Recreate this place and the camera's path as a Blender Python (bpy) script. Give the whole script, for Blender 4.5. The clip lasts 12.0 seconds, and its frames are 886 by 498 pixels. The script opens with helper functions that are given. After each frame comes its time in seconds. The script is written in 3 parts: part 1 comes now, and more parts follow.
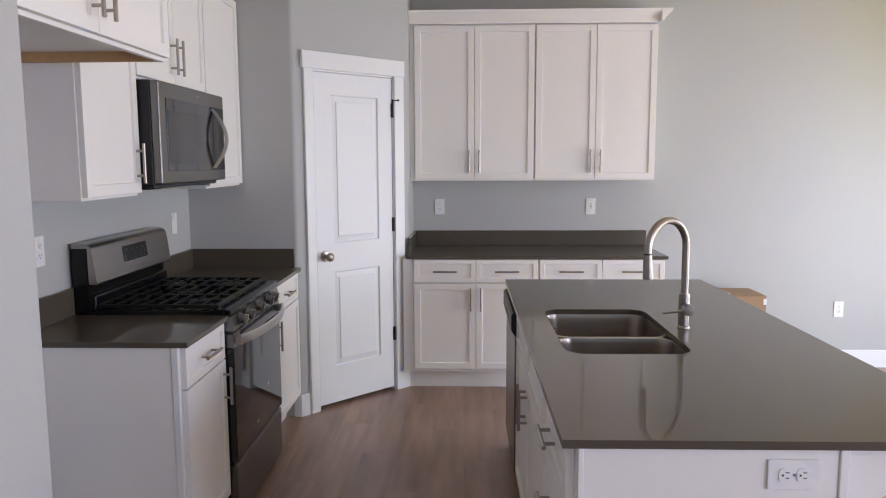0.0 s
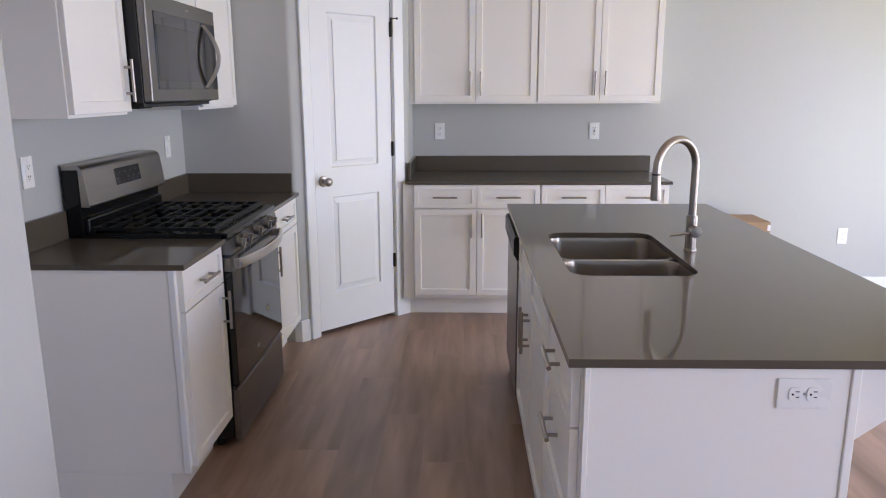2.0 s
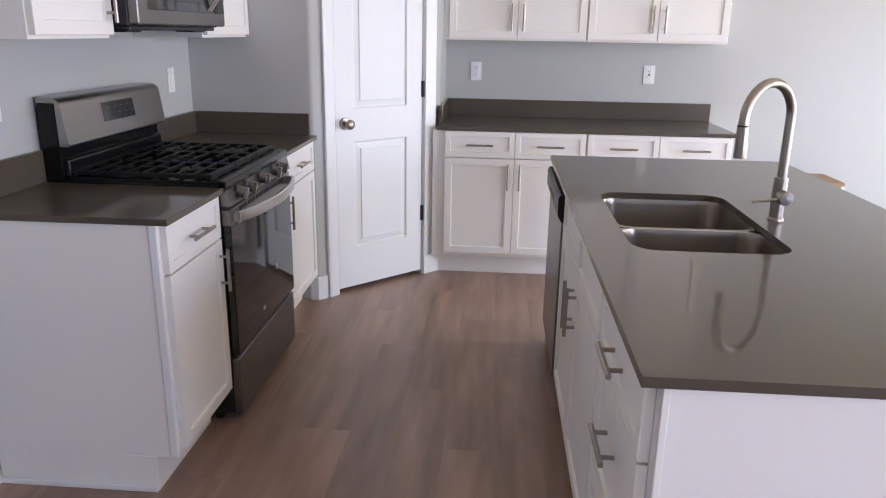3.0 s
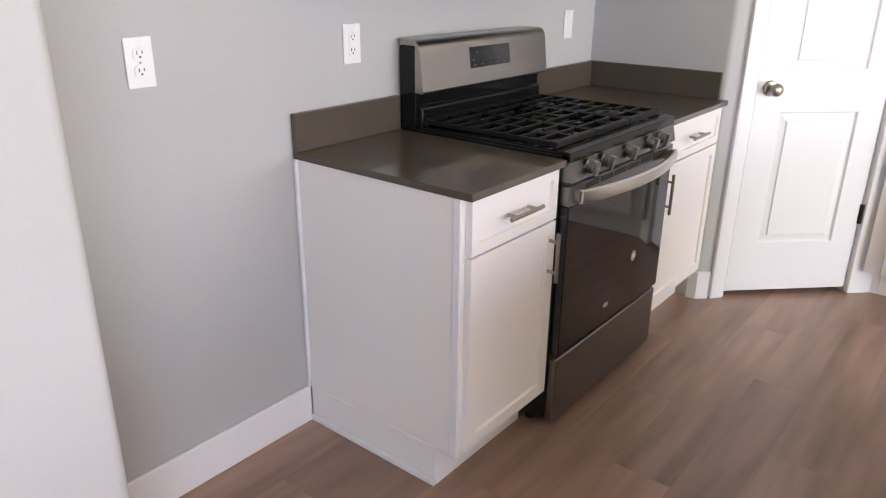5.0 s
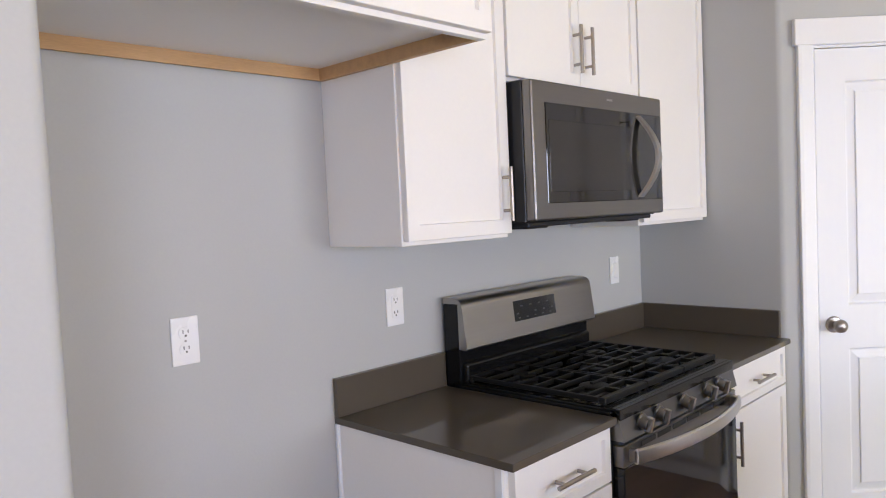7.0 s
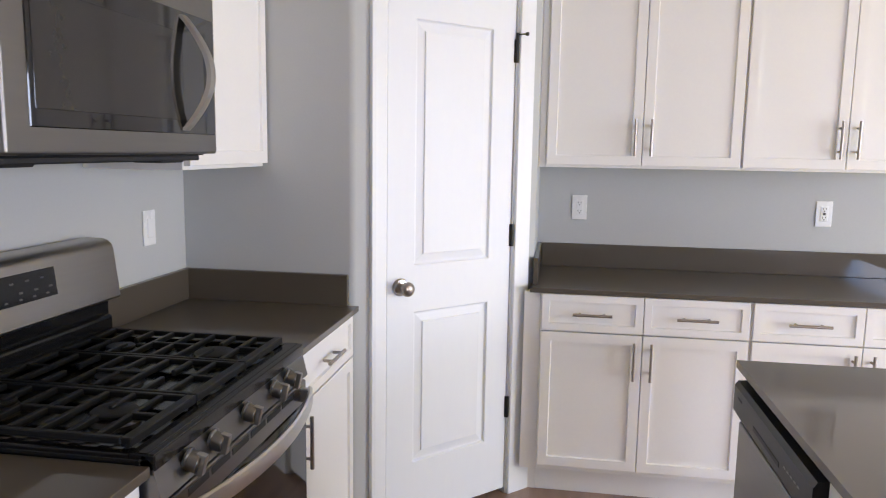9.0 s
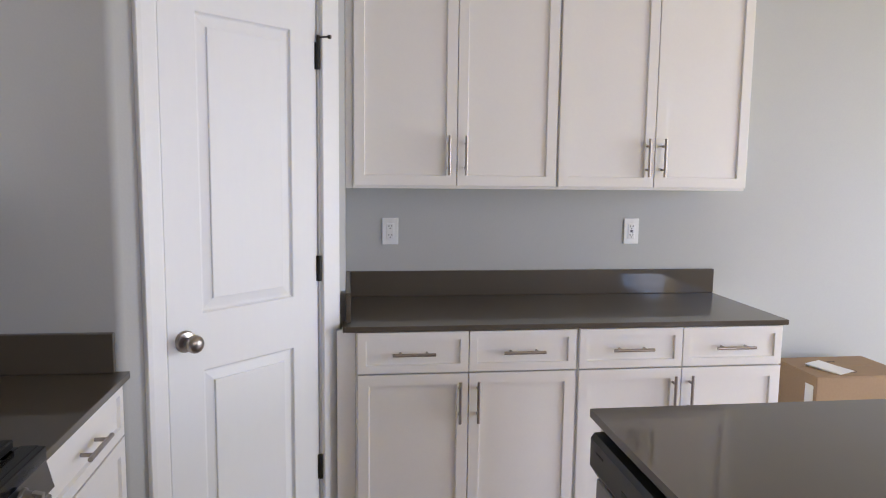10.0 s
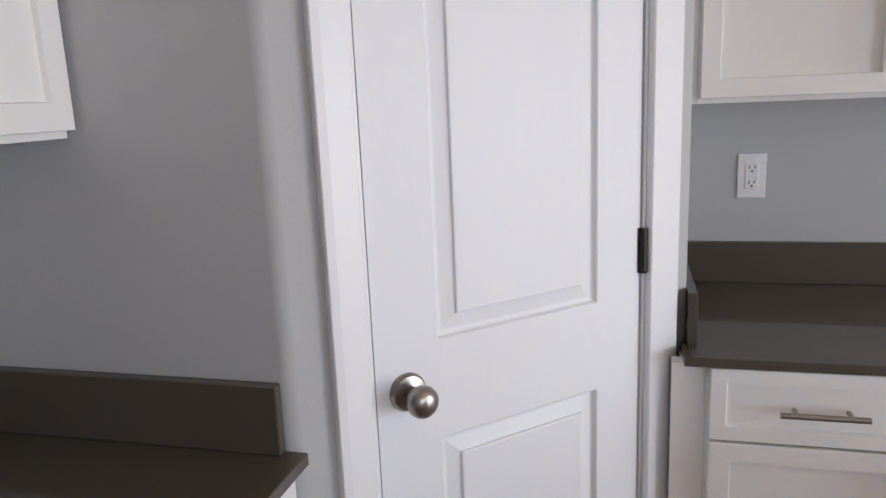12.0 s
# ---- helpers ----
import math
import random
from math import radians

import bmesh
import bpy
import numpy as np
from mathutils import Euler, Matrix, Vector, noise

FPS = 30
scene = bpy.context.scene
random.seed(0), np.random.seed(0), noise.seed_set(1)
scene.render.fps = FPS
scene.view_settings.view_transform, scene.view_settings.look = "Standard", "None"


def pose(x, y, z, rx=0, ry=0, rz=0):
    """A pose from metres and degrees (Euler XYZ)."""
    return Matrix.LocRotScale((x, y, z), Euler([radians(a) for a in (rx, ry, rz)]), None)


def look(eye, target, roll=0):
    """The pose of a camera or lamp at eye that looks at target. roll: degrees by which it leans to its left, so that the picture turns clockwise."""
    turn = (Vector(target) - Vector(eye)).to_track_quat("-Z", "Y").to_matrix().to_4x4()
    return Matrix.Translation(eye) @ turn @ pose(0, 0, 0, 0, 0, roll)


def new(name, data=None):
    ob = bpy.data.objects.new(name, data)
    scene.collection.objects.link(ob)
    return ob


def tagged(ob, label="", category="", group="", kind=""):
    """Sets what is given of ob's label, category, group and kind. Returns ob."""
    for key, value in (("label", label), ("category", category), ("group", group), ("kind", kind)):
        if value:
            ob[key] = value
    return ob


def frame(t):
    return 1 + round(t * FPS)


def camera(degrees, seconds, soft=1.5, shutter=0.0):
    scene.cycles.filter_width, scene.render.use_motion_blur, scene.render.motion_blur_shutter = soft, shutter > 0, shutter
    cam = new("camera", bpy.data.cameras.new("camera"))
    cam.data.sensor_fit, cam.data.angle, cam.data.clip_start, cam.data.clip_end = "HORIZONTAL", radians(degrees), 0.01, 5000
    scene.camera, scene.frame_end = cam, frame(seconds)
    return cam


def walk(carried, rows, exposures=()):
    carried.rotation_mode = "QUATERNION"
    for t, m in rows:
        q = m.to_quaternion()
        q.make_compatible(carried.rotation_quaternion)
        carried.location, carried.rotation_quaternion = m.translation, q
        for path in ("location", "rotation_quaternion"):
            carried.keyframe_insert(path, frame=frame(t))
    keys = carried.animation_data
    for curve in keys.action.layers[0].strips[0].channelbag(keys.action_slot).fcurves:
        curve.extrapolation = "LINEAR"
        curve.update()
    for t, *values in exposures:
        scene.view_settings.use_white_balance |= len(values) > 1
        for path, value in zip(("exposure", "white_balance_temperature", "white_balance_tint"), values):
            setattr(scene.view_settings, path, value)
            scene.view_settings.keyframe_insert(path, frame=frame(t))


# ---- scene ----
cam = camera(62.9, 12.0, soft=1.1, shutter=0.08)
PATH = [
    (0, (1.597, -2.41, 1.525), (1.542, -0.425, 1.282), -0.2),
    (0.5, (1.59, -2.418, 1.519), (1.535, -0.437, 1.245), -0.3),
    (1, (1.589, -2.424, 1.513), (1.533, -0.45, 1.197), -0.5),
    (1.5, (1.589, -2.42, 1.504), (1.536, -0.455, 1.135), -0.5),
    (2, (1.584, -2.348, 1.48), (1.533, -0.396, 1.05), -0.2),
    (2.5, (1.577, -2.132, 1.448), (1.51, -0.197, 0.946), 0.5),
    (2.7, (1.578, -2.042, 1.441), (1.494, -0.117, 0.908), 0.8),
    (4.3, (1.489, -1.543, 1.384), (0.804, 0.198, 0.677), 0.5),
    (4.5, (1.511, -1.476, 1.391), (0.695, 0.202, 0.671), 0.6),
    (5, (1.623, -1.323, 1.404), (0.456, 0.131, 0.681), 0.6),
    (5.5, (1.665, -1.271, 1.413), (0.326, 0.102, 0.847), -0.7),
    (6, (1.684, -1.274, 1.457), (0.242, 0.076, 1.147), -1.9),
    (6.5, (1.673, -1.263, 1.475), (0.209, 0.091, 1.316), -2.4),
    (6.7, (1.674, -1.256, 1.477), (0.224, 0.116, 1.352), -2.5),
    (8.3, (1.415, -0.943, 1.472), (0.694, 0.909, 1.244), -0.2),
    (8.5, (1.381, -0.876, 1.465), (0.775, 1.014, 1.217), 0.2),
    (9, (1.328, -0.65, 1.457), (1.018, 1.307, 1.183), 0.9),
    (9.5, (1.314, -0.464, 1.465), (1.283, 1.52, 1.21), 0.9),
    (10, (1.244, -0.271, 1.483), (1.505, 1.698, 1.25), 0.7),
    (10.5, (1.2, -0.091, 1.473), (1.621, 1.85, 1.235), 0.8),
    (11, (1.235, 0.196, 1.465), (1.521, 2.157, 1.193), 0.7),
    (11.5, (1.182, 0.512, 1.442), (1.092, 2.488, 1.145), -0.6),
    (12, (1.113, 0.842, 1.425), (0.622, 2.737, 1.014), -2.4),
]
# seconds, stops, kelvin, tint
EXPOSURE = [
    (0, -0.27, 6010, 13), (2.5, -0.05, 5870, 13), (4.5, 0.54, 6120, 13), (5.5, 0.46, 6510, 12), (6.5, 0.17, 6270, 12), (8.5, 0.19, 6040, 10),
    (9, 0.2, 6070, 11), (10, -0.25, 6050, 11), (10.5, -0.52, 5970, 11), (11, -0.44, 5920, 11), (11.5, -0.32, 5970, 11), (12, -0.22, 6020, 11),
]
walk(cam, [(t, look(eye, target, roll)) for t, eye, target, roll in PATH], EXPOSURE)

# ---- light ----
world = bpy.data.worlds.new("world")
scene.world = world
world.use_nodes = True
wn = world.node_tree
sky = wn.nodes.new("ShaderNodeTexSky")
sky.sky_type = "NISHITA"
sky.sun_disc = False
sky.sun_elevation = radians(50)
sky.sun_rotation = radians(79)
wn.nodes["Background"].inputs["Strength"].default_value = 0.15
wn.links.new(sky.outputs[0], wn.nodes["Background"].inputs[0])
sun = new("sun", bpy.data.lights.new("sun", "SUN"))
sun.data.energy = 3.0
sun.data.angle = radians(0.5)
sun.data.color = (1.0, 0.95, 0.88)
sun.matrix_world = look((9.0, 2.0, 6.0), (4.0, 1.0, 0.0))


def window_light(name, eye, target, w, h, power, color):
    """An area lamp standing in an unseen window opening."""
    la = new(name, bpy.data.lights.new(name, "AREA"))
    la.data.shape = "RECTANGLE"
    la.data.size, la.data.size_y = w, h
    la.data.energy = power
    la.data.color = color
    la.matrix_world = look(eye, target)
    return la


ROOM_E, ROOM_S, CEIL = 5.5, -4.7, 2.74
# blue lamps stand in for sky, aimed down; added warm fill lamps aim level or up
window_light("sky_light_dining", (ROOM_E - 0.02, 1.15, 1.05), (0, 1.15, -0.8), 2.0, 2.0, 95, (0.20, 0.33, 1.0))
window_light("warm_fill_dining", (ROOM_E - 0.03, 1.15, 1.05), (0, 1.15, 1.5), 2.0, 2.0, 82, (1.0, 0.86, 0.14))
window_light("sky_light_window", (ROOM_E - 0.02, -1.6, 1.35), (0, -1.6, -0.2), 1.8, 1.5, 27, (0.21, 0.5, 1.0))
window_light("warm_fill_window", (ROOM_E - 0.03, -1.6, 1.35), (0, -1.6, 6.0), 1.8, 1.5, 38, (1.0, 0.5, 0.04))
window_light("sky_light_living", (ROOM_E - 0.02, -3.6, 1.35), (0, -3.6, -0.2), 1.4, 1.5, 110, (0.37, 0.58, 1.0))
window_light("warm_fill_living", (ROOM_E - 0.03, -3.6, 1.35), (0, -3.6, 1.6), 1.4, 1.5, 48, (1.0, 0.66, 0.18))


# ---- materials ----
def mat(name, color, rough=0.5, metal=0.0, var=0.05, scale=3.0, fine=60.0, bump=0.05, stretch=(1, 1, 1), coat=0.0, rough_var=0.08, spec=0.5, rand=0.0, w2=0.4, detail=4):
    m = bpy.data.materials.new(name)
    m.use_nodes = True
    nt = m.node_tree
    b = nt.nodes["Principled BSDF"]
    b.inputs["Metallic"].default_value = metal
    b.inputs["Specular IOR Level"].default_value = spec
    b.inputs["Coat Weight"].default_value = coat
    b.inputs["Coat Roughness"].default_value = 0.04
    tc = nt.nodes.new("ShaderNodeTexCoord")
    mp = nt.nodes.new("ShaderNodeMapping")
    mp.inputs["Scale"].default_value = stretch
    nt.links.new(tc.outputs["Object"], mp.inputs[0])
    n1 = nt.nodes.new("ShaderNodeTexNoise")
    n1.inputs["Scale"].default_value = scale
    n1.inputs["Detail"].default_value = detail
    n2 = nt.nodes.new("ShaderNodeTexNoise")
    n2.inputs["Scale"].default_value = fine
    n2.inputs["Detail"].default_value = 3
    for n in (n1, n2):
        nt.links.new(mp.outputs[0], n.inputs["Vector"])
    mix = nt.nodes.new("ShaderNodeMath")
    mix.operation = "MULTIPLY_ADD"
    mix.inputs[1].default_value = w2
    nt.links.new(n2.outputs[0], mix.inputs[0])
    sc = nt.nodes.new("ShaderNodeMath")
    sc.operation = "MULTIPLY"
    sc.inputs[1].default_value = 1 - w2
    nt.links.new(n1.outputs[0], sc.inputs[0])
    nt.links.new(sc.outputs[0], mix.inputs[2])
    ramp = nt.nodes.new("ShaderNodeMix")
    ramp.data_type = "RGBA"
    lo = [c * (1 - var) for c in color]
    hi = [min(1, c * (1 + var)) for c in color]
    ramp.inputs["A"].default_value = (*lo, 1)
    ramp.inputs["B"].default_value = (*hi, 1)
    rg = nt.nodes.new("ShaderNodeMapRange")
    rg.inputs["From Min"].default_value = 0.3
    rg.inputs["From Max"].default_value = 0.7
    nt.links.new(mix.outputs[0], rg.inputs["Value"])
    nt.links.new(rg.outputs[0], ramp.inputs["Factor"])
    nt.links.new(ramp.outputs["Result"], b.inputs["Base Color"])
    if rand:
        oi = nt.nodes.new("ShaderNodeObjectInfo")
        hs = nt.nodes.new("ShaderNodeHueSaturation")
        r2 = nt.nodes.new("ShaderNodeMapRange")
        r2.inputs["To Min"].default_value = 1 - rand
        r2.inputs["To Max"].default_value = 1 + rand
        nt.links.new(oi.outputs["Random"], r2.inputs["Value"])
        nt.links.new(r2.outputs[0], hs.inputs["Value"])
        nt.links.new(ramp.outputs["Result"], hs.inputs["Color"])
        nt.links.new(hs.outputs[0], b.inputs["Base Color"])
        ad = nt.nodes.new("ShaderNodeVectorMath")
        ad.operation = "MULTIPLY_ADD"
        ad.inputs[1].default_value = (37.0, 91.0, 53.0)
        nt.links.new(oi.outputs["Random"], ad.inputs[0])
        nt.links.new(tc.outputs["Object"], ad.inputs[2])
        nt.links.new(ad.outputs[0], mp.inputs[0])
    rr = nt.nodes.new("ShaderNodeMapRange")
    rr.inputs["To Min"].default_value = max(0.02, rough - rough_var)
    rr.inputs["To Max"].default_value = min(1, rough + rough_var)
    nt.links.new(n1.outputs[0], rr.inputs["Value"])
    nt.links.new(rr.outputs[0], b.inputs["Roughness"])
    if bump:
        bp = nt.nodes.new("ShaderNodeBump")
        bp.inputs["Strength"].default_value = bump
        bp.inputs["Distance"].default_value = 0.002
        nt.links.new(n2.outputs[0], bp.inputs["Height"])
        nt.links.new(bp.outputs[0], b.inputs["Normal"])
    return m


PAINT = mat("wall_paint", (0.472, 0.482, 0.476), 0.7, var=0.03, scale=1.2, fine=140, bump=0.12)
# unseen ceiling, tinted cream so its bounce warms upper walls and counters
CEILING = mat("ceiling_warm_tint", (0.80, 0.73, 0.62), 0.9, var=0.03, fine=60, bump=0.3)
WHITE = mat("cabinet_paint", (0.84, 0.822, 0.795), 0.46, var=0.015, scale=2, fine=90, bump=0.03)
TRIM = mat("trim_paint", (0.825, 0.835, 0.85), 0.35, var=0.015, scale=2, fine=80, bump=0.04)
DOORP = mat("door_paint", (0.82, 0.835, 0.86), 0.45, var=0.012, scale=3, fine=60, bump=0.008, stretch=(1, 1, 0.15))
QUARTZ = mat("grey_quartz", (0.087, 0.073, 0.056), 0.28, var=0.025, scale=7, fine=35, bump=0.0, rough_var=0.0, spec=0.12, coat=0.62, w2=0.2)
STEEL = mat("stainless_steel", (0.37, 0.352, 0.33), 0.32, 1.0, var=0.05, scale=6, fine=90, bump=0.03, stretch=(0.05, 1, 1))
SINKSTEEL = mat("sink_steel", (0.34, 0.30, 0.262), 0.30, 1.0, var=0.06, scale=8, fine=120, bump=0.03, stretch=(1, 0.1, 1))
NICKEL = mat("brushed_nickel", (0.35, 0.315, 0.285), 0.30, 1.0, var=0.05, fine=150, bump=0.02)
DARKSTEEL = mat("dark_stainless", (0.195, 0.186, 0.178), 0.32, 1.0, var=0.05, scale=5, fine=90, bump=0.03, stretch=(0.05, 1, 1))
BLACK = mat("black_enamel", (0.006, 0.006, 0.0065), 0.14, var=0.2, fine=80, bump=0.0, spec=0.32)
IRON = mat("cast_iron", (0.009, 0.009, 0.0095), 0.45, var=0.2, fine=300, bump=0.2, spec=0.22)
GLASSBLK = mat("black_glass", (0.006, 0.006, 0.007), 0.04, var=0.1, bump=0.0, rough_var=0.01, spec=0.5)
BLKPLASTIC = mat("black_plastic", (0.014, 0.014, 0.016), 0.35, var=0.1, bump=0.02, spec=0.3)
HINGE = mat("dark_bronze", (0.03, 0.028, 0.026), 0.4, 0.6, var=0.1, bump=0.02)
PLASTIC = mat("white_plastic", (0.82, 0.82, 0.82), 0.28, var=0.01, bump=0.0)
SLOT = mat("slot_black", (0.02, 0.02, 0.02), 0.6, bump=0.0)
RAWWOOD = mat("raw_wood", (0.50, 0.31, 0.15), 0.6, var=0.15, scale=6, fine=60, stretch=(1, 8, 8), bump=0.1)
CARD = mat("cardboard", (0.33, 0.22, 0.13), 0.8, var=0.08, scale=4, fine=90, bump=0.1)
PAPER = mat("paper", (0.8, 0.79, 0.77), 0.6, var=0.02, bump=0.02)
INK = mat("printed_ink", (0.10, 0.07, 0.05), 0.7, bump=0.0)
WOOD = mat("vinyl_plank", (0.298, 0.198, 0.152), 0.34, var=0.40, scale=2.2, fine=8, stretch=(4, 0.5, 1), bump=0.03, rough_var=0.06, rand=0.05, w2=0.22, detail=2.5)
GROUT = mat("plank_joint", (0.27, 0.175, 0.13), 0.7, bump=0.0)
DISPLAY = mat("display_glass", (0.01, 0.01, 0.011), 0.08, var=0.05, bump=0.0, rough_var=0.0)
LEGEND = mat("grey_print", (0.35, 0.35, 0.34), 0.5, bump=0.0)
HANDLESTEEL = mat("polished_steel", (0.52, 0.50, 0.475), 0.3, 1.0, var=0.04, fine=120, bump=0.02)
FAINT = mat("faint_print", (0.07, 0.07, 0.07), 0.4, bump=0.0)
SCREEN = mat("mesh_screen", (0.020, 0.019, 0.018), 0.08, var=0.1, bump=0.0, rough_var=0.0, spec=0.38)
GRASS = mat("lawn", (0.06, 0.09, 0.03), 0.9, var=0.3, bump=0.3)


# ---- builders ----
def box(bm, x0, x1, y0, y1, z0, z1, bevel=0.0, seg=1):
    m = Matrix.Translation(((x0 + x1) / 2, (y0 + y1) / 2, (z0 + z1) / 2)) @ Matrix.Diagonal((abs(x1 - x0), abs(y1 - y0), abs(z1 - z0), 1))
    vs = bmesh.ops.create_cube(bm, size=1, matrix=m)["verts"]
    if bevel:
        es = list({e for v in vs for e in v.link_edges})
        bmesh.ops.bevel(bm, geom=es, offset=bevel, segments=seg, affect="EDGES", profile=0.5)
    return vs


def cyl(bm, p0, p1, r0, r1=None, seg=20):
    p0, p1 = Vector(p0), Vector(p1)
    d = p1 - p0
    q = d.to_track_quat("Z", "Y").to_matrix().to_4x4()
    m = Matrix.Translation((p0 + p1) / 2) @ q
    bmesh.ops.create_cone(bm, cap_ends=True, segments=seg, radius1=r0, radius2=r0 if r1 is None else r1, depth=d.length, matrix=m)


def tube(bm, pts, r, seg=14):
    """A round bar along a line of points, with a frame carried along it."""
    pts = [Vector(p) for p in pts]
    rings = []
    a = None
    for i, p in enumerate(pts):
        d = (pts[min(i + 1, len(pts) - 1)] - pts[max(i - 1, 0)]).normalized()
        if a is None:
            a = d.orthogonal().normalized()
        a = (a - d * a.dot(d)).normalized()
        b = d.cross(a)
        rings.append([bm.verts.new(p + a * (r * math.cos(k * 2 * math.pi / seg)) + b * (r * math.sin(k * 2 * math.pi / seg))) for k in range(seg)])
    for s, e in zip(rings, rings[1:]):
        for k in range(seg):
            bm.faces.new((s[k], s[(k + 1) % seg], e[(k + 1) % seg], e[k]))
    bm.faces.new(rings[0][::-1])
    bm.faces.new(rings[-1])


def lathe(bm, profile, m, seg=28):
    """A turned shape: profile of (radius, height) round the z axis of m."""
    rings = [[bm.verts.new(m @ Vector((r * math.cos(k * 2 * math.pi / seg), r * math.sin(k * 2 * math.pi / seg), h))) for k in range(seg)] for r, h in profile]
    for s, e in zip(rings, rings[1:]):
        for k in range(seg):
            bm.faces.new((s[k], s[(k + 1) % seg], e[(k + 1) % seg], e[k]))
    bm.faces.new(rings[0][::-1])
    bm.faces.new(rings[-1])


def prism(bm, poly, axis, a, b):
    """A polygon of (u, v) drawn out along an axis from a to b."""
    def at(u, v, w):
        return {"x": (w, u, v), "y": (u, w, v), "z": (u, v, w)}[axis]
    lo = [bm.verts.new(at(u, v, a)) for u, v in poly]
    hi = [bm.verts.new(at(u, v, b)) for u, v in poly]
    n = len(poly)
    for k in range(n):
        bm.faces.new((lo[k], lo[(k + 1) % n], hi[(k + 1) % n], hi[k]))
    bm.faces.new(lo[::-1])
    bm.faces.new(hi)


def panel_front(bm, x0, x1, z0, z1, yf, th=0.02, rail=0.057, rec=0.009, slope=0.003):
    """A slab facing -y with a recessed flat panel."""
    vs = box(bm, x0, x1, yf, yf + th, z0, z1)
    face = [f for f in {f for v in vs for f in v.link_faces} if abs(f.calc_center_median().y - yf) < 1e-5]
    outer = [e for e in face[0].edges]
    bmesh.ops.inset_region(bm, faces=face, thickness=rail)
    bmesh.ops.inset_region(bm, faces=face, thickness=slope, depth=-rec)
    bmesh.ops.bevel(bm, geom=outer, offset=0.002, segments=2, affect="EDGES", profile=0.5)


def mesh_object(name, bm, material, smooth=False):
    bmesh.ops.recalc_face_normals(bm, faces=bm.faces[:])
    me = bpy.data.meshes.new(name)
    bm.to_mesh(me)
    bm.free()
    me.materials.append(material)
    if smooth:
        me.shade_smooth()
        me.set_sharp_from_angle(angle=radians(35))
    ob = new(name, me)
    if smooth:
        wn_mod = ob.modifiers.new("weighted_normal", "WEIGHTED_NORMAL")
        wn_mod.keep_sharp = True
    return ob


def part(name, bm, material, parent, label="", smooth=False):
    ob = mesh_object(name, bm, material, smooth)
    ob.parent = parent
    return tagged(ob, label)


def thing(name, m, label, category, group=""):
    ob = new(name)
    ob.matrix_world = m
    return tagged(ob, label, category, group)


def structure(name, bm, material, label, smooth=False):
    return tagged(mesh_object(name, bm, material, smooth), label, "", "", "structure")


def boxes(*rows, bevel=0.0, seg=1):
    bm = bmesh.new()
    for r in rows:
        box(bm, *r, bevel, seg)
    return bm


# ---- the room ----
NORTH = 2.875      # face of the back wall
RETURN = 1.771     # face of the short wall beside the pantry
PX, PY = 0.625, 1.771   # start of the angled pantry wall
QX, QY = 1.235, 2.381   # its end
T = 0.12


def with_openings(bm, axis, a, b, lo, hi, holes, z1):
    """A wall slab along an axis from lo to hi, between faces a and b, with holes (u0, u1, z0, z1)."""
    def put(u0, u1, z0, z2):
        if u1 - u0 > 1e-4 and z2 - z0 > 1e-4:
            if axis == "x":
                box(bm, u0, u1, a, b, z0, z2)
            else:
                box(bm, a, b, u0, u1, z0, z2)
    u = lo
    for h0, h1, s0, s1 in sorted(holes):
        put(u, h0, 0, z1)
        put(h0, h1, 0, s0)
        put(h0, h1, s1, z1)
        u = h1
    put(u, hi, 0, z1)


bm = bmesh.new()
with_openings(bm, "y", -T, 0.0, ROOM_S, NORTH + T, [], CEIL)
structure("wall_west", bm, PAINT, "smooth grey-white painted drywall behind the range")
bm = bmesh.new()
with_openings(bm, "x", NORTH, NORTH + T, 0.0, ROOM_E + T, [], CEIL)
structure("wall_north", bm, PAINT, "smooth grey-white painted drywall behind the long counter")
bm = bmesh.new()
# unseen openings; the two windows are assumed, placed to light the west side
EAST_HOLES = [(0.15, 2.15, 0.0, 2.1), (-2.5, -0.7, 0.6, 2.1), (-4.3, -2.9, 0.6, 2.1)]
with_openings(bm, "y", ROOM_E, ROOM_E + T, ROOM_S, NORTH, EAST_HOLES, CEIL)
structure("wall_east", bm, PAINT, "unseen painted drywall with a glazed dining door and two assumed windows")
bm = bmesh.new()
SOUTH_HOLES = [(2.1, 4.7, 0.0, 2.1)]
with_openings(bm, "x", ROOM_S - T, ROOM_S, -T, ROOM_E + T, SOUTH_HOLES, CEIL)
structure("wall_south", bm, PAINT, "unseen painted drywall with an assumed glazed patio door")
# stub wall with rounded corners beside the refrigerator space
bm = bmesh.new()
r = 0.02
EX, SY_A, SY_B = 0.706, -2.7, -0.922
poly = [(0.0, SY_A)] + [(EX - r + r * math.sin(radians(a)), SY_A + r - r * math.cos(radians(a))) for a in range(0, 91, 15)]
poly += [(EX - r + r * math.cos(radians(a)), SY_B - r + r * math.sin(radians(a))) for a in range(0, 91, 15)] + [(0.0, SY_B)]
prism(bm, poly, "z", 0.0, CEIL)
structure("wall_stub", bm, PAINT, "painted drywall wall end with rounded corner beside the refrigerator space", True)
